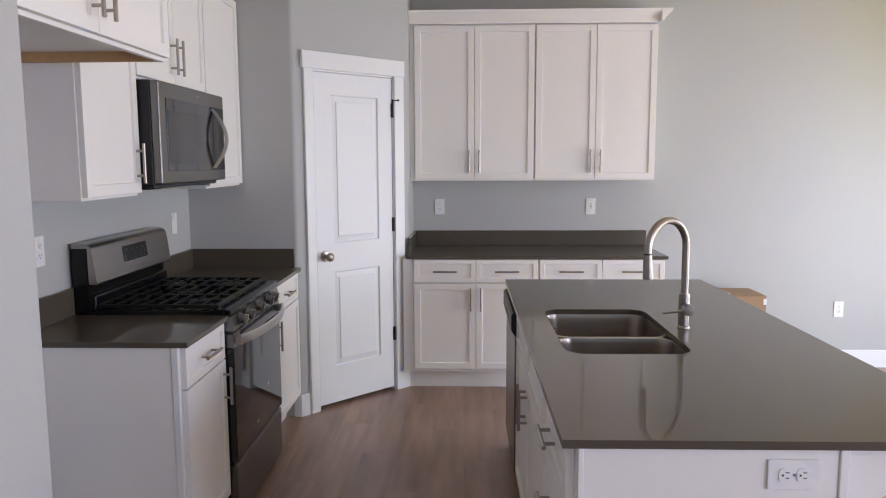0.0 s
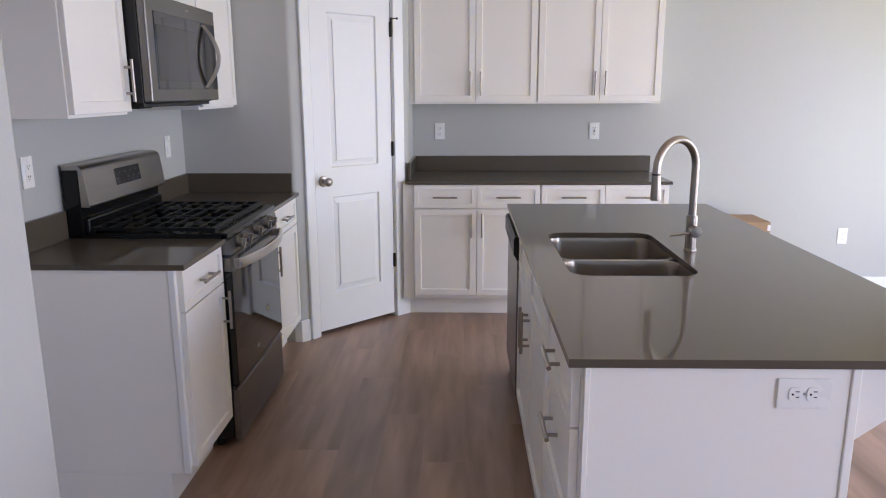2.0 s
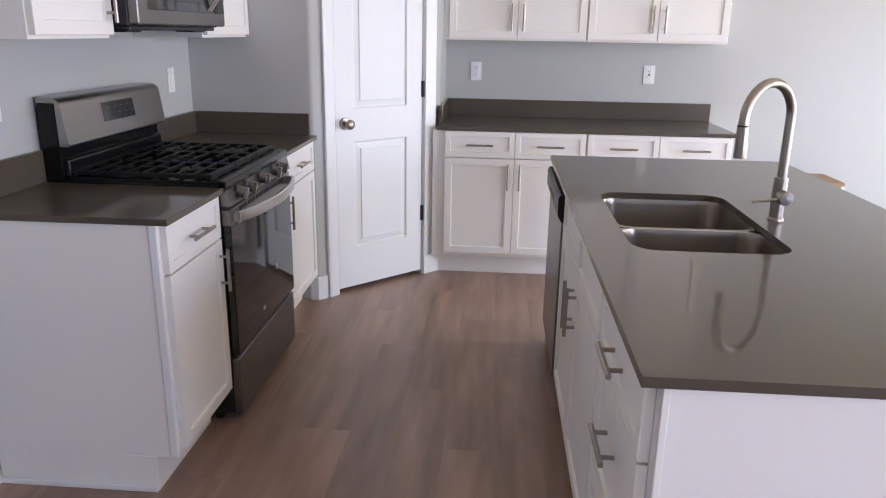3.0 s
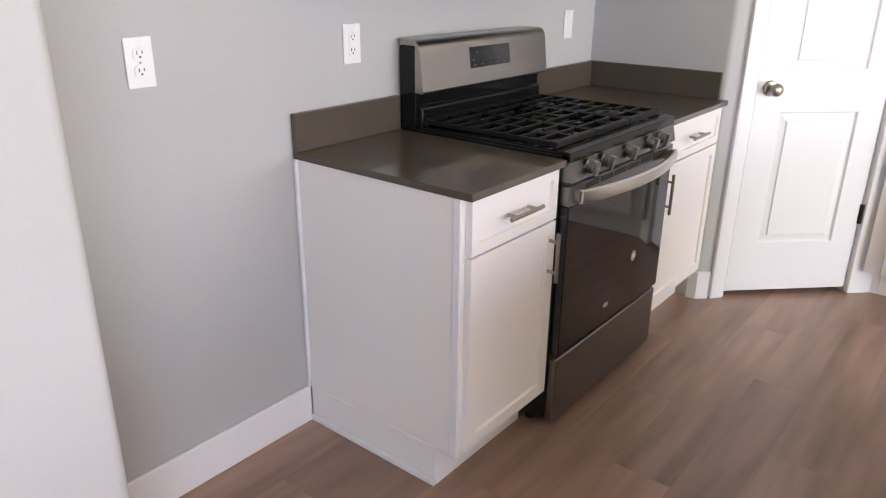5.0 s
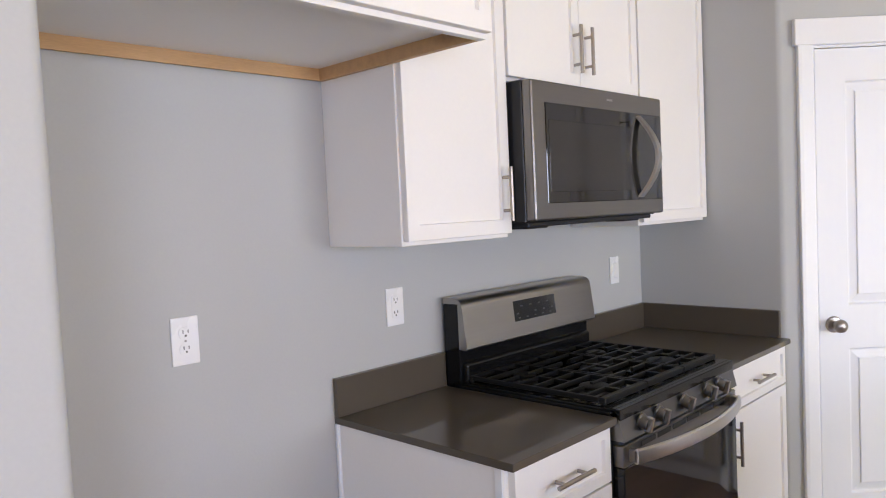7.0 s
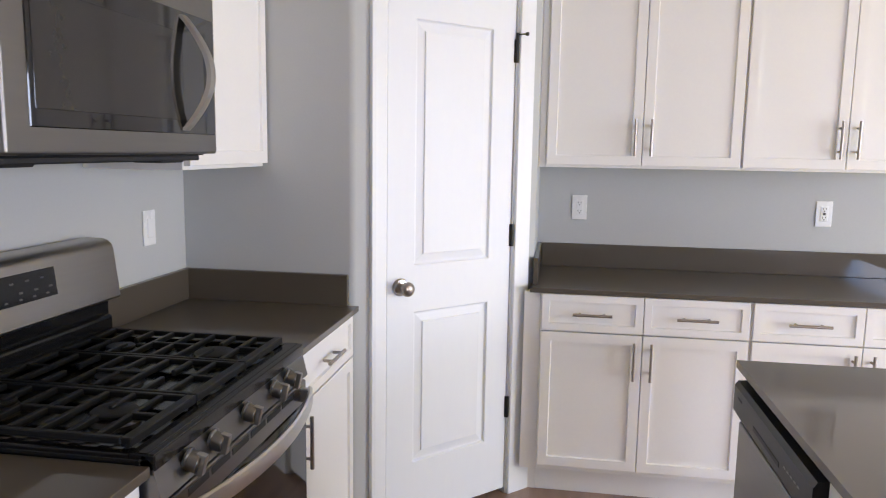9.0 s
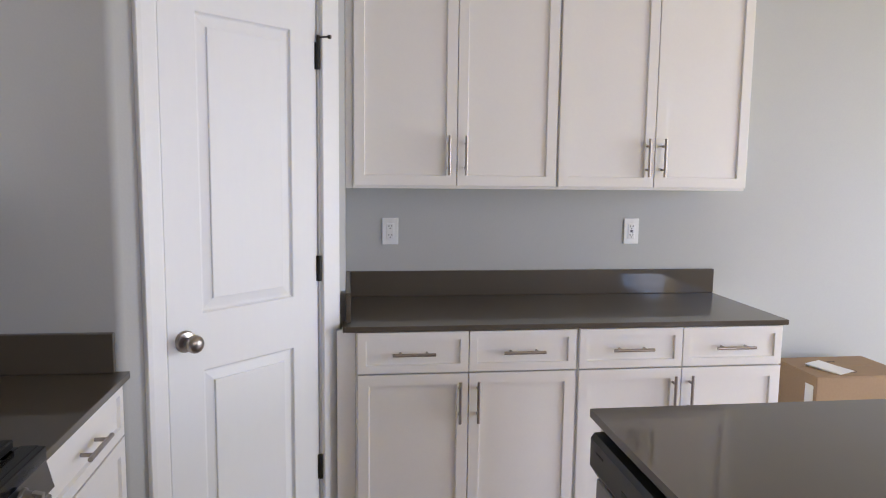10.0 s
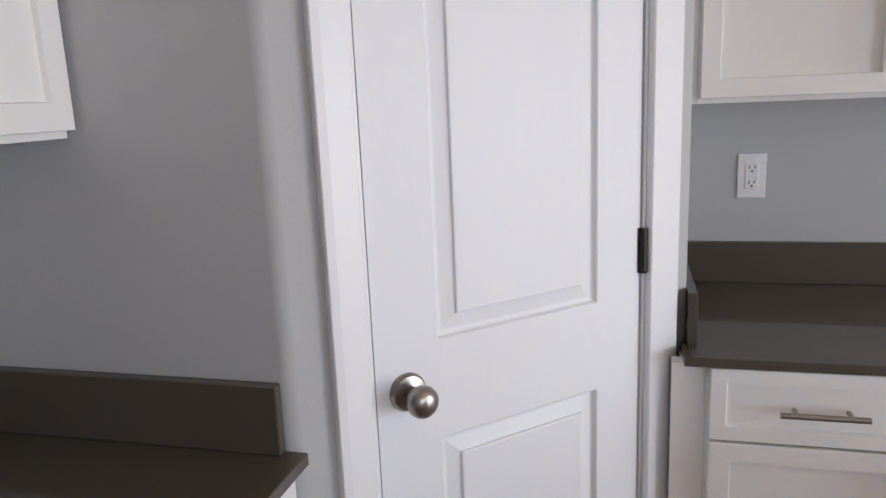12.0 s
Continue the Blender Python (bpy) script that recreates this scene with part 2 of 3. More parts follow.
# pantry walls: short return, angled wall with the door opening, short side
bm = bmesh.new()
box(bm, 0.0, PX - 0.0145, RETURN, RETURN + 0.1, 0, CEIL)
structure("wall_pantry_return", bm, PAINT, "short painted drywall return at the counter end")
bm = bmesh.new()
box(bm, QX - 0.1, QX, QY + 0.01, NORTH, 0, CEIL)
structure("wall_pantry_side", bm, PAINT, "short painted drywall side of the corner pantry")
DIAG = pose(PX, PY, 0, 0, 0, 45)
DW = math.hypot(QX - PX, QY - PY)
D0, D1, DH = 0.140, 0.140 + 0.594, 2.045   # door opening along the angled wall
bm = bmesh.new()
with_openings(bm, "x", 0.0, 0.1, 0.0145, DW, [(D0 - 0.012, D1 + 0.012, 0.0, DH + 0.012)], CEIL)
cyl(bm, (0.0145, 0.035, 0), (0.0145, 0.035, CEIL), 0.035, seg=64)
ob = structure("wall_pantry_angled", bm, PAINT, "angled painted drywall with the pantry door opening", True)
ob.matrix_world = DIAG
bm = boxes((-T, ROOM_E + T, ROOM_S - T, NORTH + T, CEIL, CEIL + 0.1))
structure("ceiling", bm, CEILING, "flat textured ceiling out of view, tinted cream to bounce warm light")
bm = boxes((-T, ROOM_E + T, ROOM_S - T, NORTH + T, -0.12, -0.004))
floor = structure("floor", bm, GROUT, "brown wood-look vinyl plank floor")
bm = boxes((-200, 200, -200, 200, -0.5, -0.3))
structure("ground", bm, GRASS, "level lawn around the house")


def window(name, m, w, h, label, bars):
    """A framed opening in local x and z, with glass."""
    root = thing(name, m, label, "window")
    root["kind"] = "structure"
    bm = boxes((0, w, 0, 0.1, 0, 0.05), (0, w, 0, 0.1, h - 0.05, h), (0, 0.05, 0, 0.1, 0.05, h - 0.05), (w - 0.05, w, 0, 0.1, 0.05, h - 0.05))
    part("window_frame", bm, TRIM, root)
    for k in range(1, bars):
        part("mullion", boxes((w * k / bars - 0.03, w * k / bars + 0.03, 0.02, 0.08, 0.05, h - 0.05)), TRIM, root)
    return root


# patio door and both windows are assumed, added out of view for daylight
window("door_2", pose(2.1, ROOM_S - 0.11, 0), 2.6, 2.1, "assumed white framed glazed patio door, out of view", 2)
window("door_3", pose(ROOM_E + 0.01, 2.15, 0, 0, 0, -90), 2.0, 2.1, "white framed glazed dining door", 2)
window("window_1", pose(ROOM_E + 0.01, -0.7, 0.6, 0, 0, -90), 1.8, 1.5, "assumed wide white framed window, added to light the room", 2)
window("window_2", pose(ROOM_E + 0.01, -2.9, 0.6, 0, 0, -90), 1.4, 1.5, "assumed white framed window in the living end, added for light", 2)


def baseboard(name, rows):
    bm = bmesh.new()
    for r in rows:
        box(bm, *r, 0.003)
    structure(name, bm, TRIM, "white painted square-edged baseboard")


BH, BT = 0.13, 0.014
baseboard("baseboard_west", [(0, BT, -0.922, 0.008, 0, BH)])
baseboard("baseboard_west_rear", [(0, BT, ROOM_S, -2.7, 0, BH)])
baseboard("baseboard_north", [(2.93, ROOM_E, NORTH - BT, NORTH, 0, BH)])
baseboard("baseboard_stub", [(BT, EX, SY_B, SY_B + BT, 0, BH), (EX, EX + BT, SY_A - BT, SY_B + BT, 0, BH), (BT, EX, SY_A - BT, SY_A, 0, BH)])
bm = bmesh.new()
prism(bm, [(0.59, RETURN - 0.0005), (0.59, RETURN - BT), (PX + 0.008, RETURN - BT), (PX + 0.05, RETURN + 0.028), (PX + 0.04, RETURN + 0.04), (PX, RETURN - 0.0005)], "z", 0, BH)
structure("baseboard_pantry_corner", bm, TRIM, "white painted baseboard wrapping the pantry corner")
bm = bmesh.new()
prism(bm, [(QX - 0.035, QY - 0.036), (QX - 0.025, QY - 0.048), (QX + 0.012, QY - 0.008), (QX + 0.012, QY + 0.07), (QX, QY + 0.07), (QX, QY)], "z", 0, BH)
structure("baseboard_pantry_side", bm, TRIM, "white painted baseboard beside the back cabinets")
baseboard("baseboard_south", [(0, ROOM_E, ROOM_S, ROOM_S + BT, 0, BH)])


# ---- pantry door and casing ----
def pantry_door():
    root = thing("door_1", DIAG, "closed white two-panel pantry door with brushed nickel knob", "door")
    root["kind"] = "structure"
    yf = 0.004
    bm = bmesh.new()
    x0, x1, z0, z1 = D0 + 0.004, D1 - 0.004, 0.026, DH - 0.003
    st, sl = 0.110, 0.118
    panels = [(0.255, 0.85), (1.025, 1.915)]
    box(bm, x0, x0 + sl, yf, yf + 0.035, z0, z1)
    box(bm, x1 - st, x1, yf, yf + 0.035, z0, z1)
    zz = z0
    for a, b in panels + [(z1, z1)]:
        box(bm, x0 + sl, x1 - st, yf, yf + 0.035, zz, a)
        zz = b
    leaf = part("door_leaf", bm, DOORP, root)
    for a, b in panels:
        bm = bmesh.new()
        u0, u1 = x0 + sl, x1 - st
        # moulded ogee: step down, slope, raised field
        rings = []
        for off, dep in ((0, 0.0), (0.002, 0.0015), (0.004, 0.008), (0.008, 0.011), (0.013, 0.011), (0.040, 0.0055), (0.0412, 0.0008), (0.044, 0.0)):
            rings.append([bm.verts.new((x, yf + dep, z)) for x, z in ((u0 + off, a + off), (u1 - off, a + off), (u1 - off, b - off), (u0 + off, b - off))])
        for s, e in zip(rings, rings[1:]):
            for k in range(4):
                bm.faces.new((s[k], s[(k + 1) % 4], e[(k + 1) % 4], e[k]))
        bm.faces.new(rings[-1])
        part("panel", bm, DOORP, leaf)
    bm = bmesh.new()
    kx, kz = x0 + 0.056, 0.950
    m = Matrix.Translation((kx, yf, kz)) @ Matrix.Rotation(radians(90), 4, "X")
    lathe(bm, [(0.001, 0.0), (0.033, 0.0), (0.033, 0.005), (0.029, 0.010), (0.0135, 0.013), (0.0125, 0.020), (0.013, 0.030), (0.018, 0.036), (0.0245, 0.042), (0.0272, 0.051), (0.0262, 0.059), (0.021, 0.066), (0.012, 0.0695), (0.001, 0.0705)], m)
    part("door_knob", bm, NICKEL, root, "round brushed nickel knob", True)
    for hz in (0.386, 1.113, 1.843):
        bm = bmesh.new()
        cyl(bm, (x1 + 0.004, yf - 0.006, hz - 0.045), (x1 + 0.004, yf - 0.006, hz + 0.045), 0.0075)
        box(bm, x1 - 0.006, x1 + 0.016, yf - 0.003, yf + 0.002, hz - 0.045, hz + 0.045)
        h = part("hinge", bm, HINGE, root, "dark bronze butt hinge", True)
    bm = bmesh.new()
    cyl(bm, (x1 + 0.004, yf - 0.008, 1.905), (x1 + 0.02, yf - 0.045, 1.905), 0.003)
    cyl(bm, (x1 + 0.019, yf - 0.042, 1.905), (x1 + 0.022, yf - 0.050, 1.905), 0.007)
    cyl(bm, (x1 + 0.004, yf - 0.008, 1.885), (x1 + 0.004, yf - 0.008, 1.912), 0.006)
    part("door_stop", bm, HINGE, root, "small hinge-pin door stop", True)
    # jamb and flat casing
    bm = boxes((D0 - 0.012, D0, 0.0, 0.1, 0, DH), (D1, D1 + 0.012, 0.0, 0.1, 0, DH), (D0 - 0.012, D1 + 0.012, 0.0, 0.1, DH, DH + 0.012))
    part("door_jamb", bm, TRIM, root)
    cw = 0.066
    bm = bmesh.new()
    i, o = D0 - 0.008, D0 - 0.006 - cw
    prism(bm, [(o, 0.0), (o, -0.016), (o + 0.002, -0.018), (o + 0.016, -0.018), (i - 0.003, -0.010), (i, -0.007), (i, 0.0)], "z", 0, DH + 0.01)
    part("casing", bm, TRIM, root)
    part("casing", boxes((D1 + 0.006, D1 + 0.018 + cw, -0.018, 0.0, 0, DH + 0.01), bevel=0.002), TRIM, root)
    part("head_casing", boxes((D0 - 0.02 - cw, D1 + 0.02 + cw, -0.026, 0.0, DH + 0.01, DH + 0.11), bevel=0.002), TRIM, root)
    return root


pantry_door()


# ---- cabinets ----
def bar_pull(parent, x, y, z, vertical, length=0.155, spacing=0.096):
    bm = bmesh.new()
    d = Vector((0, 0, 1)) if vertical else Vector((1, 0, 0))
    c = Vector((x, y - 0.030, z))
    cyl(bm, c - d * length / 2, c + d * length / 2, 0.006, seg=16)
    for s in (-1, 1):
        p = c + d * (s * spacing / 2)
        cyl(bm, p, p + Vector((0, 0.031, 0)), 0.005, seg=12)
    return part("handle", bm, NICKEL, parent, "brushed nickel bar handle", True)


def front(root, name, x0, x1, z0, z1, yf, rail=0.057):
    bm = bmesh.new()
    panel_front(bm, x0, x1, z0, z1, yf, rail=rail)
    return part(name, bm, WHITE, root)


CT, CTH = 0.905, 0.02      # counter top height and slab thickness
DB, DM, DT = 0.15, 0.728, 0.882   # door bottom, door top, drawer top


def base_cabinet(m, w, doors, label, group, drawers=True, depth=0.61, left_panel=False, sides=(0.006, 0.006)):
    """doors: list of (width, handle side)."""
    root = thing("base_cabinet", m, label, "cabinet", group)
    part("body", boxes((0, w, -depth, 0, 0.125, CT - CTH), bevel=0.0015), WHITE, root)
    part("toe_kick", boxes((0.0, w, -depth + 0.075, 0, 0, 0.1245), bevel=0.0015), WHITE, root)
    x = sides[0]
    for dw, side in doors:
        a, b = x + 0.0015, x + dw - 0.0015
        d = front(root, "door", a, b, DB, DM - 0.003, -depth - 0.021)
        bar_pull(d, b - 0.032 if side == "r" else a + 0.032, -depth - 0.021, DM - 0.105, True)
        if drawers:
            d = front(root, "drawer", a, b, DM + 0.003, DT, -depth - 0.021, 0.042)
            bar_pull(d, (a + b) / 2, -depth - 0.021, (DM + DT) / 2, False)
        x += dw
    return root


def wall_cabinet(m, w, z0, z1, depth, doors, label, group, sides=(0.004, 0.004), handle_up=0.115, lip=0.012):
    root = thing("wall_cabinet", m @ pose(0, 0, z0), label, "cabinet", group)
    h = z1 - z0
    part("body", boxes((0, w, -depth, 0, 0, h), bevel=0.0015), WHITE, root)
    x = sides[0]
    for dw, side in doors:
        a, b = x + 0.0015, x + dw - 0.0015
        d = front(root, "door", a, b, lip, h - 0.01, -depth - 0.021)
        bar_pull(d, b - 0.032 if side == "r" else a + 0.032, -depth - 0.021, lip + handle_up, True)
        x += dw
    return root


def LEFT(y, z=0):
    return pose(0.001, y, z, 0, 0, 90)


# range wall
base_cabinet(LEFT(0.01), 0.433, [(0.413, "r")], "white shaker base cabinet with one drawer and one door", "base cabinets", sides=(0.014, 0.006))
bm = boxes((0.586, 0.6105, 0.0055, 0.0095, 0.127, 0.884), (0.0, 0.535, -0.002, 0.009, 0, 0.02), (0.002, 0.014, -0.002, 0.009, 0.02, 0.885), bevel=0.002)
structure("trim_cabinet_side", bm, TRIM, "white shoe moulding and scribe strip at cabinet side")
base_cabinet(LEFT(1.193), 0.575, [(0.555, "l")], "white shaker base cabinet with one drawer and one door", "base cabinets")
LT = 2.42
wall_cabinet(LEFT(0.016), 0.428, 1.39, LT, 0.302, [(0.42, "r")], "white shaker wall cabinet with one tall door", "wall cabinets")
wall_cabinet(LEFT(0.446), 0.768, 1.85, LT, 0.302, [(0.38, "r"), (0.38, "l")], "white shaker two-door cabinet above the microwave", "wall cabinets")
wall_cabinet(LEFT(1.216), 0.55, 1.387, LT, 0.302, [(0.542, "l")], "white shaker wall cabinet with one tall door", "wall cabinets")


def fridge_cabinet():
    root = thing("wall_cabinet", LEFT(-0.921, 1.85), "deep white shaker cabinet over the empty refrigerator space", "cabinet", "wall cabinets")
    w, d, h = 0.936, 0.61, LT - 1.85
    part("body", boxes((0, w, -d, 0, 0.034, h), bevel=0.001), WHITE, root)
    part("bottom_rail", boxes((0, w, -d, -d + 0.02, 0, 0.0335), bevel=0.001), WHITE, root)
    part("nailing_strip", boxes((0.016, w - 0.016, -0.018, -0.012, 0.001, 0.034)), RAWWOOD, root, "raw wood strip under the cabinet back")
    part("side_strip", boxes((w - 0.016, w, -d + 0.02, -0.012, 0.001, 0.034)), RAWWOOD, root, "raw wood edge under the cabinet side")
    part("side_strip", boxes((0, 0.016, -d + 0.02, -0.012, 0.001, 0.034)), RAWWOOD, root, "raw wood edge under the cabinet side")
    for a, b, side in ((0.004, 0.467, "r"), (0.469, 0.932, "l")):
        dd = front(root, "door", a, b, 0.012, h - 0.01, -d - 0.021)
        bar_pull(dd, b - 0.032 if side == "r" else a + 0.032, -d - 0.021, 0.127, True)


fridge_cabinet()

# back wall
BX = 1.264
for k in range(2):
    base_cabinet(pose(1.27 + k * 0.82, NORTH - 0.001, 0), 0.82, [(0.405, "r"), (0.405, "l")], "white shaker base cabinet with two drawers and two doors", "base cabinets", depth=0.585)
    wall_cabinet(pose(BX + k * 0.820, NORTH - 0.001, 0), 0.820, 1.385, LT + 0.01, 0.268, [(0.406, "r"), (0.406, "l")], "tall white shaker two-door wall cabinet", "wall cabinets", handle_up=0.12)
part("filler", boxes((1.222, 1.2695, NORTH - 0.586, NORTH - 0.52, 0.125, CT - CTH), (1.2045, 1.222, NORTH - 0.586, NORTH - 0.556, 0.125, CT - CTH)), WHITE, tagged(new("filler_strip"), "narrow white filler strip beside the back cabinets", "filler"))
part("filler", boxes((1.2365, 1.2635, NORTH - 0.269, NORTH - 0.25, 1.385, LT + 0.01)), WHITE, bpy.data.objects["filler_strip"])
part("toe_filler", boxes((1.2365, 1.2695, NORTH - 0.511, NORTH - 0.49, 0, 0.125)), WHITE, bpy.data.objects["filler_strip"])
bm = bmesh.new()
prism(bm, [(NORTH - 0.001, 2.43), (NORTH - 0.30, 2.43), (NORTH - 0.305, 2.445), (NORTH - 0.355, 2.495), (NORTH - 0.36, 2.51), (NORTH - 0.001, 2.51)], "x", 1.237, 2.905)
prism(bm, [(2.902, 2.43), (2.915, 2.43), (2.92, 2.445), (2.97, 2.495), (2.975, 2.51), (2.902, 2.51)], "y", NORTH - 0.36, NORTH - 0.001)
ob = mesh_object("crown_moulding", bm, WHITE)
tagged(ob, "white crown moulding on top of wall cabinets", "moulding")


def counter(name, label, rows, splashes):
    root = thing(name, pose(0, 0, 0), label, "countertop")
    part("slab", boxes(*[(a, b, c, d, CT - CTH, CT) for a, b, c, d in rows], bevel=0.002, seg=2), QUARTZ, root)
    for s in splashes:
        part("backsplash", boxes((*s, CT, 1.016), bevel=0.002), QUARTZ, root)


counter("countertop", "polished dark taupe quartz countertop beside the range", [(0.001, 0.648, 0.0, 0.445)], [(0.001, 0.02, 0.0, 0.445)])
counter("countertop", "polished dark taupe quartz countertop between range and pantry", [(0.001, 0.648, 1.191, RETURN - 0.001)], [(0.001, 0.02, 1.191, RETURN - 0.021), (0.001, 0.612, RETURN - 0.020, RETURN - 0.001)])
counter("countertop", "long polished dark taupe quartz countertop along the back wall", [(1.236, 2.925, 2.262, NORTH - 0.001), (1.226, 1.2358, 2.262, 2.36)], [(1.256, 2.925, NORTH - 0.02, NORTH - 0.001), (1.236, 1.255, 2.33, NORTH - 0.001)])


# ---- island ----
IX0, IX1, IY0, IY1 = 1.819, 2.832, -0.851, 1.348
SX0, SX1, SY0, SY1 = 1.932, 2.345, -0.125, 0.58   # sink opening


def rounded(x0, x1, y0, y1, r, n=6):
    out = []
    for cx, cy, a0 in ((x1 - r, y1 - r, 0), (x0 + r, y1 - r, 90), (x0 + r, y0 + r, 180), (x1 - r, y0 + r, 270)):
        for k in range(n + 1):
            a = radians(a0 + 90 * k / n)
            out.append((cx + r * math.cos(a), cy + r * math.sin(a)))
    return out


def island_top():
    root = thing("island_countertop", pose(0, 0, 0), "polished dark taupe quartz island countertop with sink cutout", "countertop")
    bm = bmesh.new()
    edges = []
    for loop in ([(IX0, IY0), (IX1, IY0), (IX1, IY1), (IX0, IY1)], rounded(SX0, SX1, SY0, SY1, 0.07)):
        vs = [bm.verts.new((x, y, CT)) for x, y in loop]
        edges += [bm.edges.new((vs[k], vs[(k + 1) % len(vs)])) for k in range(len(vs))]
    bmesh.ops.triangle_fill(bm, edges=edges, use_beauty=True)
    rim = [e for e in bm.edges if len(e.link_faces) == 1]
    ext = bmesh.ops.extrude_face_region(bm, geom=bm.faces[:])
    bmesh.ops.translate(bm, verts=[v for v in ext["geom"] if isinstance(v, bmesh.types.BMVert)], vec=(0, 0, -CTH))
    part("slab", bm, QUARTZ, root)


island_top()


def basin(bm, x0, x1, y0, y1, top, depth):
    spec = [(-0.012, 0.0, 0.055), (0.0, 0.0, 0.06), (0.004, 0.02, 0.06), (0.012, depth - 0.05, 0.055), (0.022, depth - 0.02, 0.05), (0.045, depth, 0.04)]
    rings = []
    for off, dz, rad in spec:
        rings.append([bm.verts.new((x, y, top - dz)) for x, y in rounded(x0 + off, x1 - off, y0 + off, y1 - off, rad)])
    for s, e in zip(rings, rings[1:]):
        n = len(s)
        for k in range(n):
            bm.faces.new((s[k], s[(k + 1) % n], e[(k + 1) % n], e[k]))
    bm.faces.new(rings[-1])


def sink():
    root = thing("kitchen_sink", pose(0, 0, 0), "undermount stainless steel double bowl sink", "sink")
    mid = 0.178
    for a, b in ((SY0 + 0.004, mid - 0.012), (mid + 0.012, SY1 - 0.004)):
        bm = bmesh.new()
        basin(bm, SX0 + 0.002, SX1 - 0.002, a, b, CT - CTH - 0.001, 0.2)
        ob = part("bowl", bm, SINKSTEEL, root, "brushed steel bowl", True)
        bm = bmesh.new()
        lathe(bm, [(0.001, 0.004), (0.03, 0.004), (0.042, 0.006), (0.045, 0.002), (0.045, -0.03), (0.001, -0.03)], Matrix.Translation(((SX0 + SX1) / 2, (a + b) / 2, CT - CTH - 0.2)))
        part("drain", bm, STEEL, ob, "", True)


sink()


def faucet():
    fx, fy = 2.415, 0.250
    root = thing("kitchen_faucet", pose(fx, fy, CT), "brushed nickel gooseneck pull-down kitchen faucet on the island", "faucet")
    bm = bmesh.new()
    lathe(bm, [(0.001, 0), (0.0235, 0), (0.0235, 0.005), (0.0215, 0.008), (0.0195, 0.010), (0.0195, 0.125), (0.017, 0.130), (0.001, 0.130)], Matrix.Identity(4))
    part("body", bm, NICKEL, root, "", True)
    bm = bmesh.new()
    R = 0.101
    top = 0.303
    swing = Matrix.Rotation(radians(34), 4, "Z")
    pts = [(0, 0, 0.12), (0, 0, 0.2), (0, 0, top)]
    pts += [(-R + R * math.cos(radians(a)), 0, top + R * math.sin(radians(a))) for a in range(12, 181, 12)]
    pts += [(-2 * R - 0.001, 0, top - 0.025)]
    tube(bm, pts, 0.0135, 18)
    bmesh.ops.transform(bm, matrix=swing, verts=bm.verts[:])
    part("spout", bm, NICKEL, root, "tall curved gooseneck", True)
    bm = bmesh.new()
    m = Matrix.Translation((-2 * R, 0, 0.289)) @ Matrix.Rotation(radians(178), 4, "Y")
    lathe(bm, [(0.001, 0), (0.0145, 0), (0.0150, 0.004), (0.0160, 0.04), (0.0180, 0.082), (0.0172, 0.088), (0.001, 0.088)], swing @ m)
    part("spray_head", bm, NICKEL, root, "", True)
    bm = bmesh.new()
    cyl(bm, (-2 * R, 0, 0.292), (-2 * R, 0, 0.287), 0.0152)
    bmesh.ops.transform(bm, matrix=swing, verts=bm.verts[:])
    part("seal_ring", bm, BLKPLASTIC, root, "thin black ring", True)
    bm = bmesh.new()
    m = Matrix.Translation((0.004, -0.012, 0.075)) @ Matrix.Rotation(radians(90), 4, "X")
    lathe(bm, [(0.001, 0), (0.020, 0), (0.021, 0.004), (0.021, 0.036), (0.019, 0.041), (0.001, 0.042)], m)
    lev = part("valve", bm, NICKEL, root, "", True)
    bm = bmesh.new()
    cyl(bm, (0.0, -0.038, 0.073), (-0.088, -0.038, 0.062), 0.0050, 0.0038)
    part("lever", bm, NICKEL, lev, "", True)


faucet()


def drawer_bank(m, w):
    root = thing("island_cabinet", m, "white shaker island cabinet with three drawers", "cabinet", "island cabinets")
    d = 0.585
    part("body", boxes((0, w, -d, 0, 0.125, CT - CTH), bevel=0.0015), WHITE, root)
    part("toe_kick", boxes((0, w, -d + 0.075, -d + 0.09, 0, 0.125)), WHITE, root)
    for z0, z1, rail in ((0.15, 0.437, 0.057), (0.443, 0.725, 0.057), (0.731, DT, 0.042)):
        f = front(root, "drawer", 0.005, w - 0.004, z0, z1, -d - 0.021, rail)
        bar_pull(f, w / 2, -d - 0.021, (z0 + z1) / 2 + (0.03 if rail > 0.05 else 0), False)


def sink_base(m, w):
    root = thing("island_cabinet", m, "white shaker sink base cabinet with two doors", "cabinet", "island cabinets")
    d = 0.585
    part("toe_kick", boxes((0, w, -d + 0.075, -d + 0.09, 0, 0.125)), WHITE, root)
    part("bottom", boxes((0, w, -d, 0, 0.125, 0.143)), WHITE, root)
    part("face_frame", boxes((0, w, -d, -d + 0.018, 0.143, 0.16), (0, w, -d, -d + 0.018, 0.70, CT - CTH), (0, 0.03, -d, -d + 0.018, 0.16, 0.70), (w - 0.03, w, -d, -d + 0.018, 0.16, 0.70)), WHITE, root)
    for k in range(2):
        a, b = 0.005 + k * (w - 0.01) / 2 + 0.0015, 0.005 + (k + 1) * (w - 0.01) / 2 - 0.0015
        f = front(root, "door", a, b, DB, 0.725, -d - 0.021)
        bar_pull(f, b - 0.032 if k == 0 else a + 0.032, -d - 0.021, 0.725 - 0.105, True)
        front(root, "false_drawer", a, b, 0.731, DT, -d - 0.021, 0.042)


def ISL(y):
    return pose(2.436, y, 0, 0, 0, -90)


drawer_bank(ISL(-0.335), 0.493)
sink_base(ISL(0.690), 1.022)


